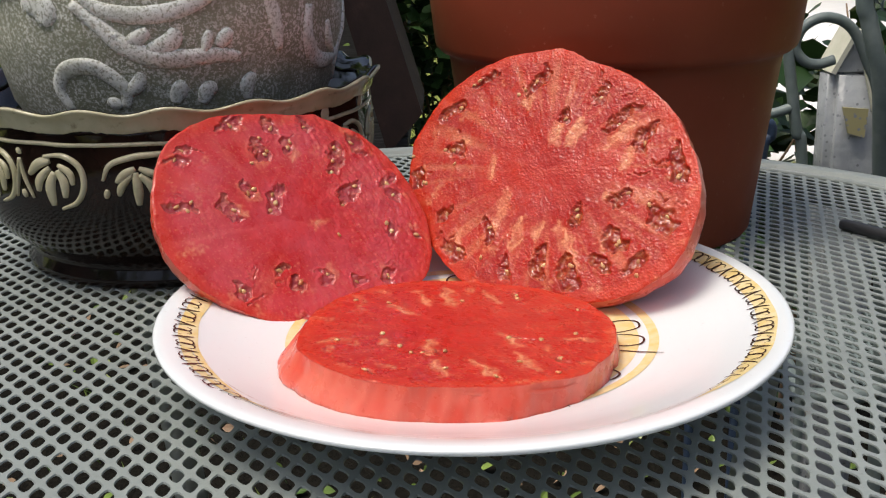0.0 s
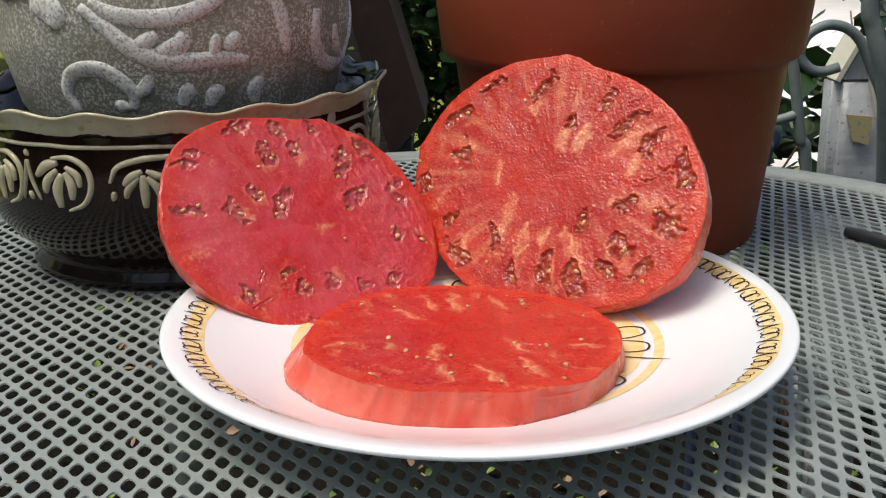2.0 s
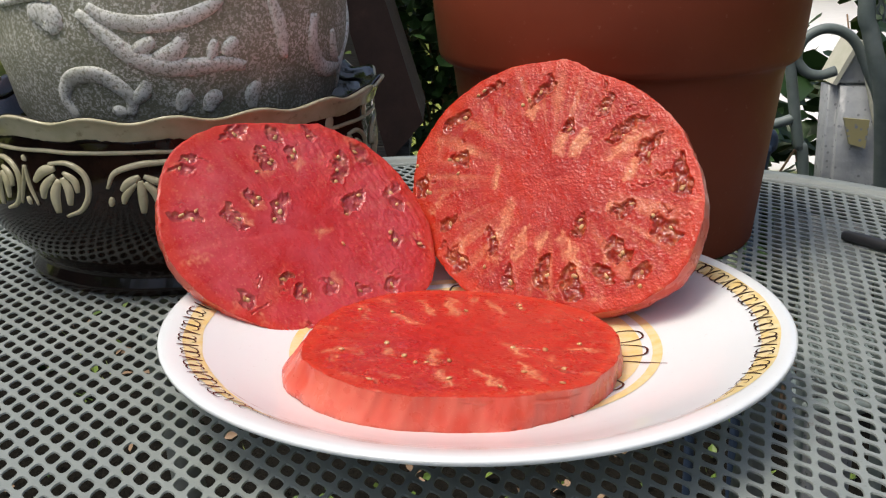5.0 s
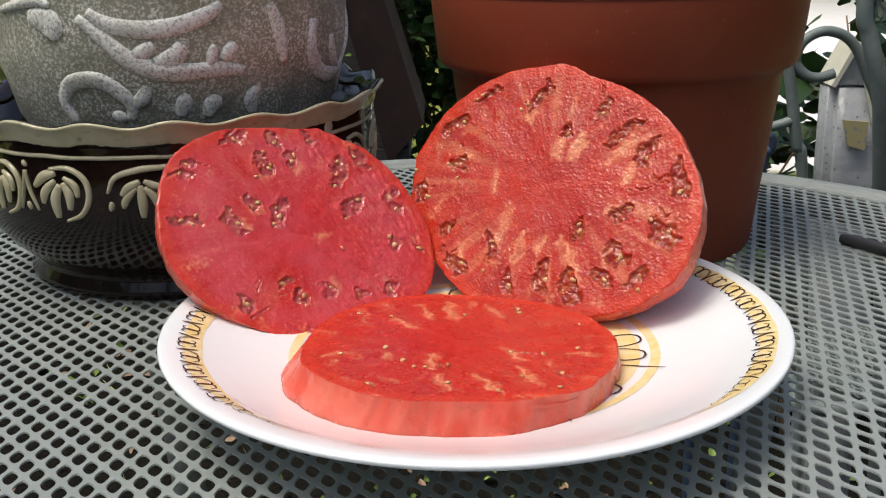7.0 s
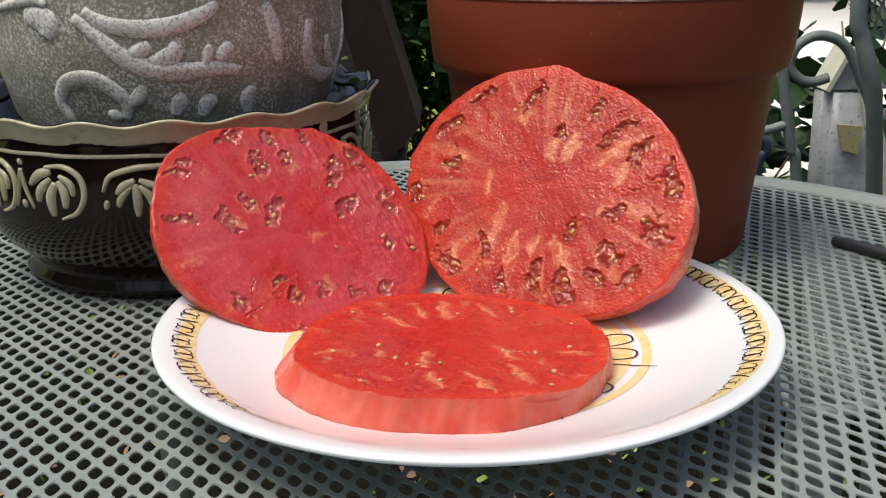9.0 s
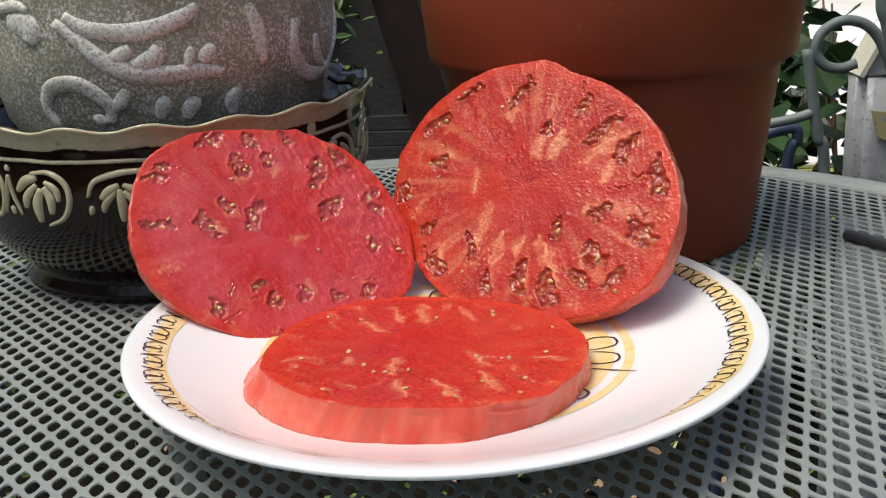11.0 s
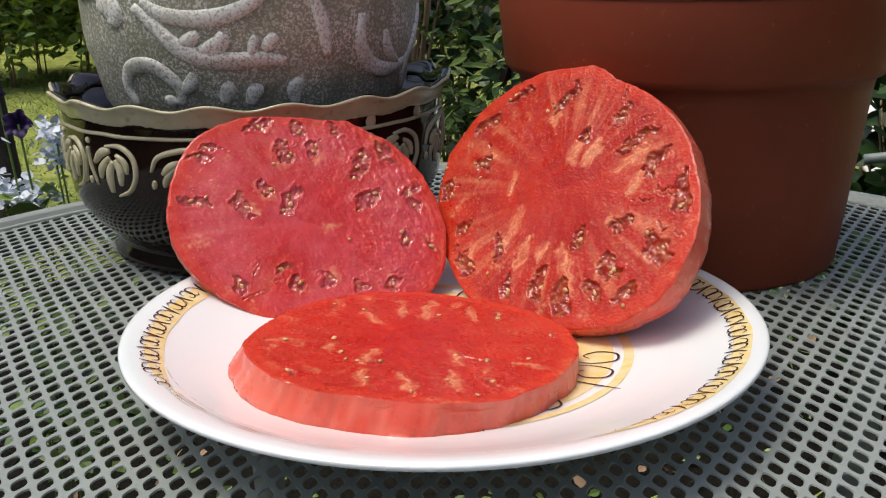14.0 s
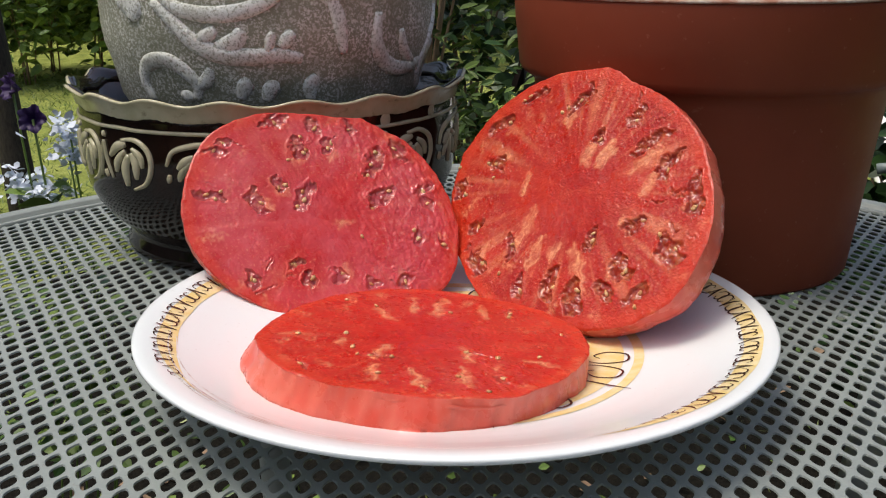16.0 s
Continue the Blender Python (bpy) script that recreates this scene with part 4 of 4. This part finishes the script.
v, f = lathe([(0.1022, 0.1476), (0.1042, 0.1489), (0.1062, 0.1484), (0.107, 0.147), (0.1062, 0.1476), (0.1041, 0.1481)], 144, None, True)
mesh_part("rim_crust", v, f, RIM_LIME, terra, "pale lime crust along the rim")

# ---- metal chair behind the table ----
def tube_part(name, points, radius, parent, material=CHAIR, per=8, sides=10):
    return mesh_part(name, *tube(smooth_line(points, per), radius, sides), material, parent)


chair = tagged(empty("patio_chair", (0.34, 0.55, GROUND_Z)), "grey-green tubular metal patio chair with scrolled arm", "chair")


def chair_points(*pts):
    return [(x - 0.34, y - 0.55, z - GROUND_Z) for x, y, z in pts]


tube_part("arm_post", chair_points((0.302, 0.55, 0.056), (0.3106, 0.55, 0.007), (0.3168, 0.55, -0.025), (0.3245, 0.552, -0.055), (0.345, 0.56, -0.3), (0.35, 0.56, GROUND_Z + 0.006)), 0.0052, chair)
tube_part("cross_bar", chair_points((0.23, 0.56, -0.018), (0.2883, 0.552, -0.0073), (0.3137, 0.55, 0.0005)), 0.0048, chair)
tube_part("scroll_arm", chair_points((0.3452, 0.55, 0.0422), (0.3311, 0.55, 0.0385), (0.318, 0.55, 0.0419), (0.309, 0.55, 0.0544), (0.3141, 0.55, 0.0709), (0.3301, 0.55, 0.08), (0.348, 0.55, 0.0775), (0.3617, 0.55, 0.0661),
                                     (0.3744, 0.55, 0.0415), (0.3903, 0.55, 0.0022), (0.41, 0.56, -0.1), (0.43, 0.57, -0.3)), 0.0048, chair)
tube_part("back_post", chair_points((0.348, 0.5, 0.2), (0.3477, 0.5, 0.1061), (0.3534, 0.5, 0.0825), (0.3607, 0.5, 0.0585), (0.372, 0.505, 0.02), (0.4, 0.54, -0.12), (0.43, 0.57, -0.3), (0.45, 0.58, GROUND_Z + 0.006)), 0.0075, chair)
tube_part("seat_rail", chair_points((0.345, 0.56, -0.3), (0.43, 0.57, -0.3), (0.6, 0.75, -0.3), (0.4, 0.82, -0.3), (0.345, 0.56, -0.3)), 0.008, chair)
v, f = perforated(0.09, 0.002)
mesh_part("seat", [(x * 1.1 + 0.13, y * 1.3 + 0.13, z + 0.42) for x, y, z in v], f, CHAIR, chair, "perforated metal seat", smooth=False)
v, f = perforated(0.05, 0.0015)
mesh_part("back_panel", [(x * 0.9 + 0.053, -0.05 + z, y + 0.13 - GROUND_Z) for x, y, z in v], f, CHAIR, chair, "perforated metal back", smooth=False)

# ---- sack and card leaning beyond the chair ----
sack = tagged(empty("garden_sack", (0.464, 0.8, GROUND_Z + 0.03)), "grey-white printed plastic garden sack with folded top, standing upright", "sack")
SACK_TOP = -GROUND_Z - 0.03
bm = box(0.072, 0.05, SACK_TOP, 0.01)
bmesh.ops.subdivide_edges(bm, edges=bm.edges[:], cuts=5, use_grid_fill=True)
for w in bm.verts:
    w.co += noise.noise_vector(w.co * 16) * 0.006
bmesh.ops.translate(bm, vec=(0, 0, SACK_TOP / 2), verts=bm.verts)
part("sack_body", bm, SACK, sack)


def slab(outline, y0, y1):
    """An upright slab: (x, z) corners between two depths."""
    k = len(outline)
    verts = [(x, y0, z) for x, z in outline] + [(x, y1, z) for x, z in outline]
    return verts, [tuple(range(k)), tuple(range(2 * k - 1, k - 1, -1))] + [(i + k, (i + 1) % k + k, (i + 1) % k, i) for i in range(k)]


mesh_part("top_gusset", *slab([(-0.036, SACK_TOP - 0.006), (0.036, SACK_TOP - 0.006), (-0.01, SACK_TOP + 0.04)], -0.02, 0.02), SACK, sack, "folded top of the sack", smooth=False)
mesh_part("top_seam", *slab([(-0.038, SACK_TOP - 0.006), (-0.033, SACK_TOP - 0.008), (-0.008, SACK_TOP + 0.042), (-0.014, SACK_TOP + 0.042)], -0.026, 0.024), CREAM, sack, "cream folded seam", smooth=False)
panel = mesh_part("print_panel", *slab([(-0.0235, SACK_TOP - 0.044), (0.006, SACK_TOP - 0.047), (0.004, SACK_TOP - 0.08), (-0.015, SACK_TOP - 0.074)], -0.0325, -0.029), PRINT, sack, "yellowish printed panel", smooth=False)
card = tagged(empty("plant_label", (0.464, 0.77, GROUND_Z)), "tall cream card leaning against the sack", "plant label")
mesh_part("card", *slab([(-0.016, -GROUND_Z + 0.042), (-0.004, -GROUND_Z + 0.042), (0.05, -GROUND_Z - 0.11), (0.2, 0.0), (0.18, 0.0), (0.028, -GROUND_Z - 0.11)], -0.004, 0.001), CREAM, card, smooth=False)
mesh_part("blue_stripe", *slab([(0.006, -GROUND_Z - 0.022), (0.022, -GROUND_Z - 0.022), (0.0255, -GROUND_Z - 0.033), (0.0085, -GROUND_Z - 0.033)], -0.0052, -0.003), STRIPE, card, "faded blue printed stripe", smooth=False)

# ---- hose arch beyond the table ----
hose = tagged(empty("garden_hose", (0.284, 0.75, GROUND_Z)), "dark blue rubber garden hose arching beyond the table", "hose")
tube_part("hose_loop", [(0.0003, 0, 0.0050), (-0.0027, 0, 0.4251), (0.0053, 0, 0.6251), (0.0153, 0, 0.6425), (0.0338, 0, 0.6561), (0.0655, 0, 0.6638), (0.0715, 0, 0.6498), (0.0615, 0, 0.6138), (0.0535, 0, 0.3638), (0.0535, 0, 0.0050)], 0.0065, hose, Mat("dark_blue_rubber", (0.03, 0.05, 0.09), 0.45).m)

# ---- dark knife handle on the table ----
knife = tagged(empty("knife", (0.228, 0.158, 0.0)), "dark handled knife lying on the table", "knife")
KNIFE = [(-0.0095, 0.0135, 0.0036), (-0.004, 0.006, 0.0037), (0.02, -0.03, 0.0037), (0.045, -0.068, 0.0036)]
v, f = tube(smooth_line(KNIFE, 6), 0.0034, 10, lambda t: 0.75 + 0.3 * math.sin(math.pi * (0.15 + 0.8 * t)))
mesh_part("handle", v, f, Mat("black_moulded_handle", (0.03, 0.032, 0.035), 0.4).m, knife)
mesh_part("blade", [(0.043, -0.0705, 0.003), (0.052, -0.066, 0.003), (0.102, -0.146, 0.002), (0.096, -0.15, 0.002), (0.043, -0.0705, 0.0042), (0.052, -0.066, 0.0034), (0.102, -0.146, 0.0026), (0.096, -0.15, 0.0026)],
          [(3, 2, 1, 0), (4, 5, 6, 7), (0, 1, 5, 4), (1, 2, 6, 5), (2, 3, 7, 6), (3, 0, 4, 7)], Mat("steel_blade", (0.6, 0.6, 0.6), 0.25, Metallic=1.0).m, knife, smooth=False)

# ---- birdhouse ----
house = tagged(empty("birdhouse", (-0.3, 2.0, GROUND_Z)), "weathered grey wooden birdhouse with dark steep roof and arched window", "birdhouse")
HB = 0.365
mesh_part("stand", *slab([(0.0, 0), (0.16, 0), (0.16, HB + 0.01), (0.0, HB + 0.01)], 0.02, 0.18), WEATHERED, house, "grey weathered post block", smooth=False)
for k in range(3):
    mesh_part("base_board", *slab([(-0.09, HB + 0.034 * k), (0.2, HB + 0.034 * k), (0.2, HB + 0.031 + 0.034 * k), (-0.09, HB + 0.031 + 0.034 * k)], -0.04 + 0.01 * k, 0.24), WEATHERED, house, "grey weathered board", smooth=False)
W0 = HB + 0.1
mesh_part("wall", *slab([(-0.06, W0), (0.11, W0), (0.11, W0 + 0.12), (0.05, W0 + 0.36), (0.0, W0 + 0.36), (-0.06, W0 + 0.14)], 0.0, 0.2), WEATHERED, house, smooth=False)
arch = [(-0.019, W0 + 0.02), (0.019, W0 + 0.02)] + [(0.019 * math.cos(a), W0 + 0.085 + 0.035 * math.sin(a)) for a in [radians(15 * k) for k in range(13)]]
window = mesh_part("window", *slab(arch, -0.006, 0.004), BLACK, house, "dark arched window", smooth=False)
mesh_part("sill", *slab([(-0.028, W0 + 0.01), (0.028, W0 + 0.01), (0.028, W0 + 0.018), (-0.028, W0 + 0.018)], -0.018, 0.002), WEATHERED, window, smooth=False)
mesh_part("mullion", *slab([(-0.002, W0 + 0.02), (0.002, W0 + 0.02), (0.002, W0 + 0.118), (-0.002, W0 + 0.118)], -0.0085, -0.0055), WEATHERED, window, smooth=False)
mesh_part("roof", [(0.235, -0.05, 0.455), (0.155, -0.09, 0.372), (0.03, -0.09, 0.86), (0.12, -0.05, 0.86), (0.235, 0.26, 0.455), (0.155, 0.26, 0.372), (0.03, 0.26, 0.86), (0.12, 0.26, 0.86)],
          [(0, 3, 2, 1), (4, 5, 6, 7), (0, 1, 5, 4), (1, 2, 6, 5), (2, 3, 7, 6), (3, 0, 4, 7)], ROOF, house, "dark brown steep roof sheet", smooth=False)
mesh_part("roof", *slab([(-0.085, W0 + 0.1), (-0.075, W0 + 0.09), (0.03, W0 + 0.42), (0.02, W0 + 0.43)], -0.02, 0.24), ROOF, house, "dark brown steep roof sheet", smooth=False)

# ---- foliage ----
LEAF_SHAPE = [(0.0, 0.0, 0.0), (0.28, 0.28, 0.03), (0.3, 0.62, 0.02), (0.0, 1.0, -0.08), (-0.3, 0.62, 0.02), (-0.28, 0.28, 0.03), (0.0, 0.45, -0.04)]
LEAF_FACES = [(0, 1, 6), (1, 2, 6), (2, 3, 6), (3, 4, 6), (4, 5, 6), (5, 0, 6)]


def leaves(spots, size, rnd, slim=1.0):
    """Verts and faces of many leaves at the spots."""
    verts, faces = [], []
    for p in spots:
        s = size * rnd.uniform(0.6, 1.35)
        m = Euler((rnd.uniform(-0.9, 0.9), rnd.uniform(-0.9, 0.9), rnd.uniform(0, 6.28))).to_matrix()
        o = len(verts)
        for x, y, z in LEAF_SHAPE:
            verts.append(tuple(Vector(p) + m @ Vector((x * s * slim, y * s, z * s))))
        faces += [tuple(i + o for i in g) for g in LEAF_FACES]
    return verts, faces


def clump_spots(rnd, centre, spread, clumps, each, tight):
    spots = []
    for _ in range(clumps):
        while True:
            q = Vector([rnd.uniform(-1, 1) for _ in range(3)])
            if q.length < 1:
                break
        c = Vector(centre) + Vector((q.x * spread[0], q.y * spread[1], q.z * spread[2]))
        for _ in range(each):
            spots.append(tuple(c + Vector([rnd.gauss(0, tight) for _ in range(3)])))
    return spots


def shrub(label, base, height, spread, seed, clumps, each, size, material, tight=0.06, slim=1.0, stems=7):
    rnd = random.Random(seed)
    thing = tagged(empty("shrub", base), label, "shrub")
    spots = clump_spots(rnd, (0, 0, height * 0.58), (spread, spread * 0.7, height * 0.45), clumps, each, tight)
    tagged(mesh_part("foliage", *leaves(spots, size, rnd, slim), material, thing, smooth=False), kind="stuff")
    for _ in range(stems):
        a, r = rnd.uniform(0, 6.28), rnd.uniform(0.2, 0.8) * spread
        line = smooth_line([(rnd.gauss(0, 0.03), rnd.gauss(0, 0.03), 0.0), (r * 0.3 * math.cos(a), r * 0.3 * math.sin(a), height * 0.4), (r * math.cos(a + 0.3), r * math.sin(a + 0.3), height * rnd.uniform(0.7, 1.0))], 6)
        mesh_part("stem", *tube(line, 0.0045, 6, lambda t: 1.2 - 0.8 * t), STEM, thing)
    return thing


shrub("dense leafy green shrub with tan twigs", (-0.56, 1.75, GROUND_Z), 1.25, 0.26, 3, 100, 18, 0.036, LEAF_MID, 0.07, 0.55, 34)
shrub("dark leafy green shrub", (-0.62, 2.45, GROUND_Z), 1.35, 0.4, 4, 120, 20, 0.05, LEAF_DARK, 0.08, 1.1, 8)
shrub("dark broad-leaved green shrub", (-0.02, 2.75, GROUND_Z), 1.3, 0.42, 5, 130, 20, 0.06, LEAF_DARK, 0.08, 1.2, 10)
shrub("dark round-leaved green shrub against pale paving", (0.6, 1.3, GROUND_Z), 0.86, 0.2, 7, 42, 4, 0.058, LEAF_DARK, 0.05, 1.6, 4)
shrub("dark round-leaved green shrub against pale paving", (0.86, 1.7, GROUND_Z), 0.95, 0.24, 8, 40, 4, 0.062, LEAF_DARK, 0.06, 1.6, 4)
shrub("dark round-leaved green shrub behind the flower pot", (0.5, 1.62, GROUND_Z), 0.8, 0.15, 17, 34, 6, 0.062, LEAF_DARK, 0.05, 1.5, 5)
shrub("low dark leafy shrub beside the paving", (0.44, 1.45, GROUND_Z), 0.66, 0.24, 9, 60, 9, 0.045, LEAF_DARK, 0.05, 1.4, 8)


def tree(label, base, height, crown, seed, trunk_r, clumps=160, each=26, size=0.16, material=LEAF_MID, lift=0.62):
    rnd = random.Random(seed)
    thing = tagged(empty("tree", base), label, "tree")
    line = smooth_line([(0, 0, 0), (rnd.gauss(0, 0.08), rnd.gauss(0, 0.08), height * 0.4), (rnd.gauss(0, 0.2), rnd.gauss(0, 0.2), height * 0.8)], 8)
    pieces = [tube(line, trunk_r, 10, lambda t: 1.25 - 0.9 * t)]
    for k in range(6):
        a, s = rnd.uniform(0, 6.28), height * rnd.uniform(0.3, 0.6)
        e = Vector((math.cos(a) * crown * 0.7, math.sin(a) * crown * 0.7, s + height * 0.25))
        pieces.append(tube(smooth_line([(0, 0, s), tuple(e * 0.5 + Vector((0, 0, s * 0.5))), tuple(e)], 5), trunk_r * 0.4, 7, lambda t: 1.1 - 0.8 * t))
    mesh_part("trunk", *merged(pieces), BARK, thing)
    spots = clump_spots(rnd, (0, 0, height * lift), (crown, crown, height * 0.42), clumps, each, crown * 0.14)
    tagged(mesh_part("crown", *leaves(spots, size, rnd, 1.2), material, thing, smooth=False), kind="stuff")
    return thing


for x, y, seed in ((-4.7, 5.2, 61), (-3.9, 5.7, 62), (-3.1, 6.2, 63), (-5.6, 4.9, 64), (-2.3, 6.4, 65)):
    shrub("tall bright green shrub at the edge of the lawn", (x, y, GROUND_Z), 2.3, 0.62, seed, 120, 16, 0.11, LEAF_BRIGHT, 0.13, 1.0, 5)
for x, y, seed in ((-4.15, 5.3, 71), (-3.65, 5.6, 72), (-4.7, 5.0, 73), (-4.4, 5.9, 74)):
    shrub("low bright green shrub at the edge of the lawn", (x, y, GROUND_Z), 1.15, 0.42, seed, 110, 12, 0.075, LEAF_BRIGHT, 0.1, 0.9, 5)
tree("garden tree with dark slim trunk", (-1.9, 2.2, GROUND_Z), 3.2, 0.9, 11, 0.04, 26, 20, 0.1, LEAF_DARK, 0.85)
tree("leafy green garden tree", (-6.6, 9.4, GROUND_Z), 4.2, 1.7, 12, 0.12, 180, 26, 0.2, LEAF_BRIGHT, 0.46)
tree("leafy green garden tree", (-4.4, 10.4, GROUND_Z), 4.6, 1.8, 13, 0.13, 180, 26, 0.2, LEAF_BRIGHT, 0.46)
tree("leafy green garden tree", (-1.3, 8.6, GROUND_Z), 4.4, 1.7, 14, 0.12, 180, 26, 0.2, LEAF_DARK, 0.55)
tree("leafy green garden tree", (-8.8, 8.2, GROUND_Z), 4.4, 1.8, 15, 0.12, 160, 26, 0.2, LEAF_BRIGHT, 0.46)


def far_wood():
    rnd = random.Random(21)
    spots = []
    for k in range(90):
        a = 2 * math.pi * k / 90
        r = 13 + rnd.uniform(-1.5, 1.5)
        h = rnd.uniform(3.5, 6.0)
        spots += clump_spots(rnd, (r * math.cos(a), r * math.sin(a), GROUND_Z + h * 0.48), (0.8, 0.8, h * 0.5), 16, 14, 0.2)
    return leaves(spots, 0.5, rnd, 1.2)


tagged(mesh_part("far_woods", *far_wood(), LEAF_BRIGHT, smooth=False), "distant belt of leafy green trees", "woods", kind="stuff")


# ---- flowers by the table edge ----
def petunia(base, height, seed, turn):
    rnd = random.Random(seed)
    thing = tagged(empty("flower", base), "dark violet petunia on a slim green stem", "flower", "violet flowers")
    mesh_part("stem", *tube(smooth_line([(0, 0, 0), (0.02, 0.01, height * 0.5), (0, 0, height)], 6), 0.0016, 6), LEAF_MID, thing)
    verts, faces = [(0, 0, -0.012)], []
    for i in range(30):
        a = 2 * math.pi * i / 30
        r = 0.0165 * (1 + 0.13 * math.cos(5 * a))
        for q, z in ((0.3, -0.004), (0.7, 0.006), (1.0, 0.006 + 0.004 * math.sin(10 * a))):
            verts.append((r * q * math.cos(a), r * q * math.sin(a), z))
    for i in range(30):
        j = (i + 1) % 30
        faces.append((0, 1 + 3 * i, 1 + 3 * j))
        for q in (0, 1):
            faces.append((1 + 3 * i + q, 2 + 3 * i + q, 2 + 3 * j + q, 1 + 3 * j + q))
    m = Euler((radians(75), 0, radians(turn))).to_matrix()
    mesh_part("petals", [tuple(m @ Vector(p) + Vector((0, 0, height))) for p in verts], faces, PURPLE, thing)
    spots = [(rnd.gauss(0, 0.02), rnd.gauss(0, 0.02), height * rnd.uniform(0.3, 0.9)) for _ in range(14)]
    tagged(mesh_part("leaf_tuft", *leaves(spots, 0.035, rnd), LEAF_MID, thing, smooth=False), kind="stuff")
    return thing


def pale_cluster(base, height, seed, spread=0.045):
    rnd = random.Random(seed)
    thing = tagged(empty("flower", base), "pale blue-white cluster of small blossoms on green stems", "flower", "pale flower clusters")
    mesh_part("stem", *tube(smooth_line([(0, 0, 0), (0.015, 0.01, height * 0.5), (0, 0, height)], 6), 0.0013, 6), LEAF_MID, thing)
    spots = [(rnd.gauss(0, spread), rnd.gauss(0, spread), height + rnd.gauss(0, spread * 0.7)) for _ in range(60)]
    tagged(mesh_part("blossom", *leaves(spots, 0.011, rnd, 1.7), PALE_PETAL, thing, smooth=False), kind="stuff")
    spots = [(rnd.gauss(0, 0.04), rnd.gauss(0, 0.04), height * rnd.uniform(0.4, 0.92)) for _ in range(40)]
    tagged(mesh_part("leaf_tuft", *leaves(spots, 0.035, rnd), LEAF_MID, thing, smooth=False), kind="stuff")
    return thing


for x, y, h, seed, turn in ((-0.718, 0.7, 0.682, 1, 25), (-0.742, 0.7, 0.72, 2, -30)):
    petunia((x, y, GROUND_Z), h, seed, turn)
for x, y, h, seed in ((-0.668, 0.7, 0.672, 3), (-0.672, 0.7, 0.64, 4), (-0.755, 0.7, 0.605, 5), (-0.7, 0.7, 0.585, 6), (-0.73, 0.7, 0.588, 7)):
    pale_cluster((x, y, GROUND_Z), h, seed, 0.014)

# ---- grass, under and beyond the table ----
rnd = random.Random(31)
verts, faces = [], []
for _ in range(26000):
    if rnd.random() < 0.02:
        x, y = rnd.uniform(-0.5, 0.5), rnd.uniform(-0.4, 0.6)
    else:
        x, y = rnd.uniform(-5.5, 1.0), rnd.uniform(0.5, 6)
    if (x > 0.6 and y > 2.3) or (((x + 0.1) / 2.0) ** 2 + ((y + 0.2) / 3.3) ** 2 < 1 and rnd.random() < 0.93):
        continue
    h, a = rnd.uniform(0.012, 0.035), rnd.uniform(0, 6.28)
    dx, dy = math.cos(a) * 0.004, math.sin(a) * 0.004
    lx, ly = rnd.gauss(0, 0.03), rnd.gauss(0, 0.03)
    o = len(verts)
    verts += [(x - dx, y - dy, GROUND_Z), (x + dx, y + dy, GROUND_Z), (x + lx, y + ly, GROUND_Z + h)]
    faces.append((o, o + 1, o + 2))

for k, (material, count) in enumerate(((LEAF_MID, 320), (STEM, 200))):
    spots = [(rnd.uniform(-0.9, 1.0), rnd.uniform(0.3, 2.0), GROUND_Z + rnd.uniform(0.012, 0.03)) for _ in range(count)]
    name = ("green_leaf_litter", "brown_leaf_litter")[k]
    tagged(mesh_part(name, *leaves(spots, 0.028, rnd, 0.9), material, smooth=False), ("fallen pale green leaves on the ground", "fallen tan leaves on the ground")[k], "leaf litter", kind="stuff")
tagged(mesh_part("grass", verts, faces, BLADE, smooth=False), "short yellow-green grass blades", "grass", kind="stuff")
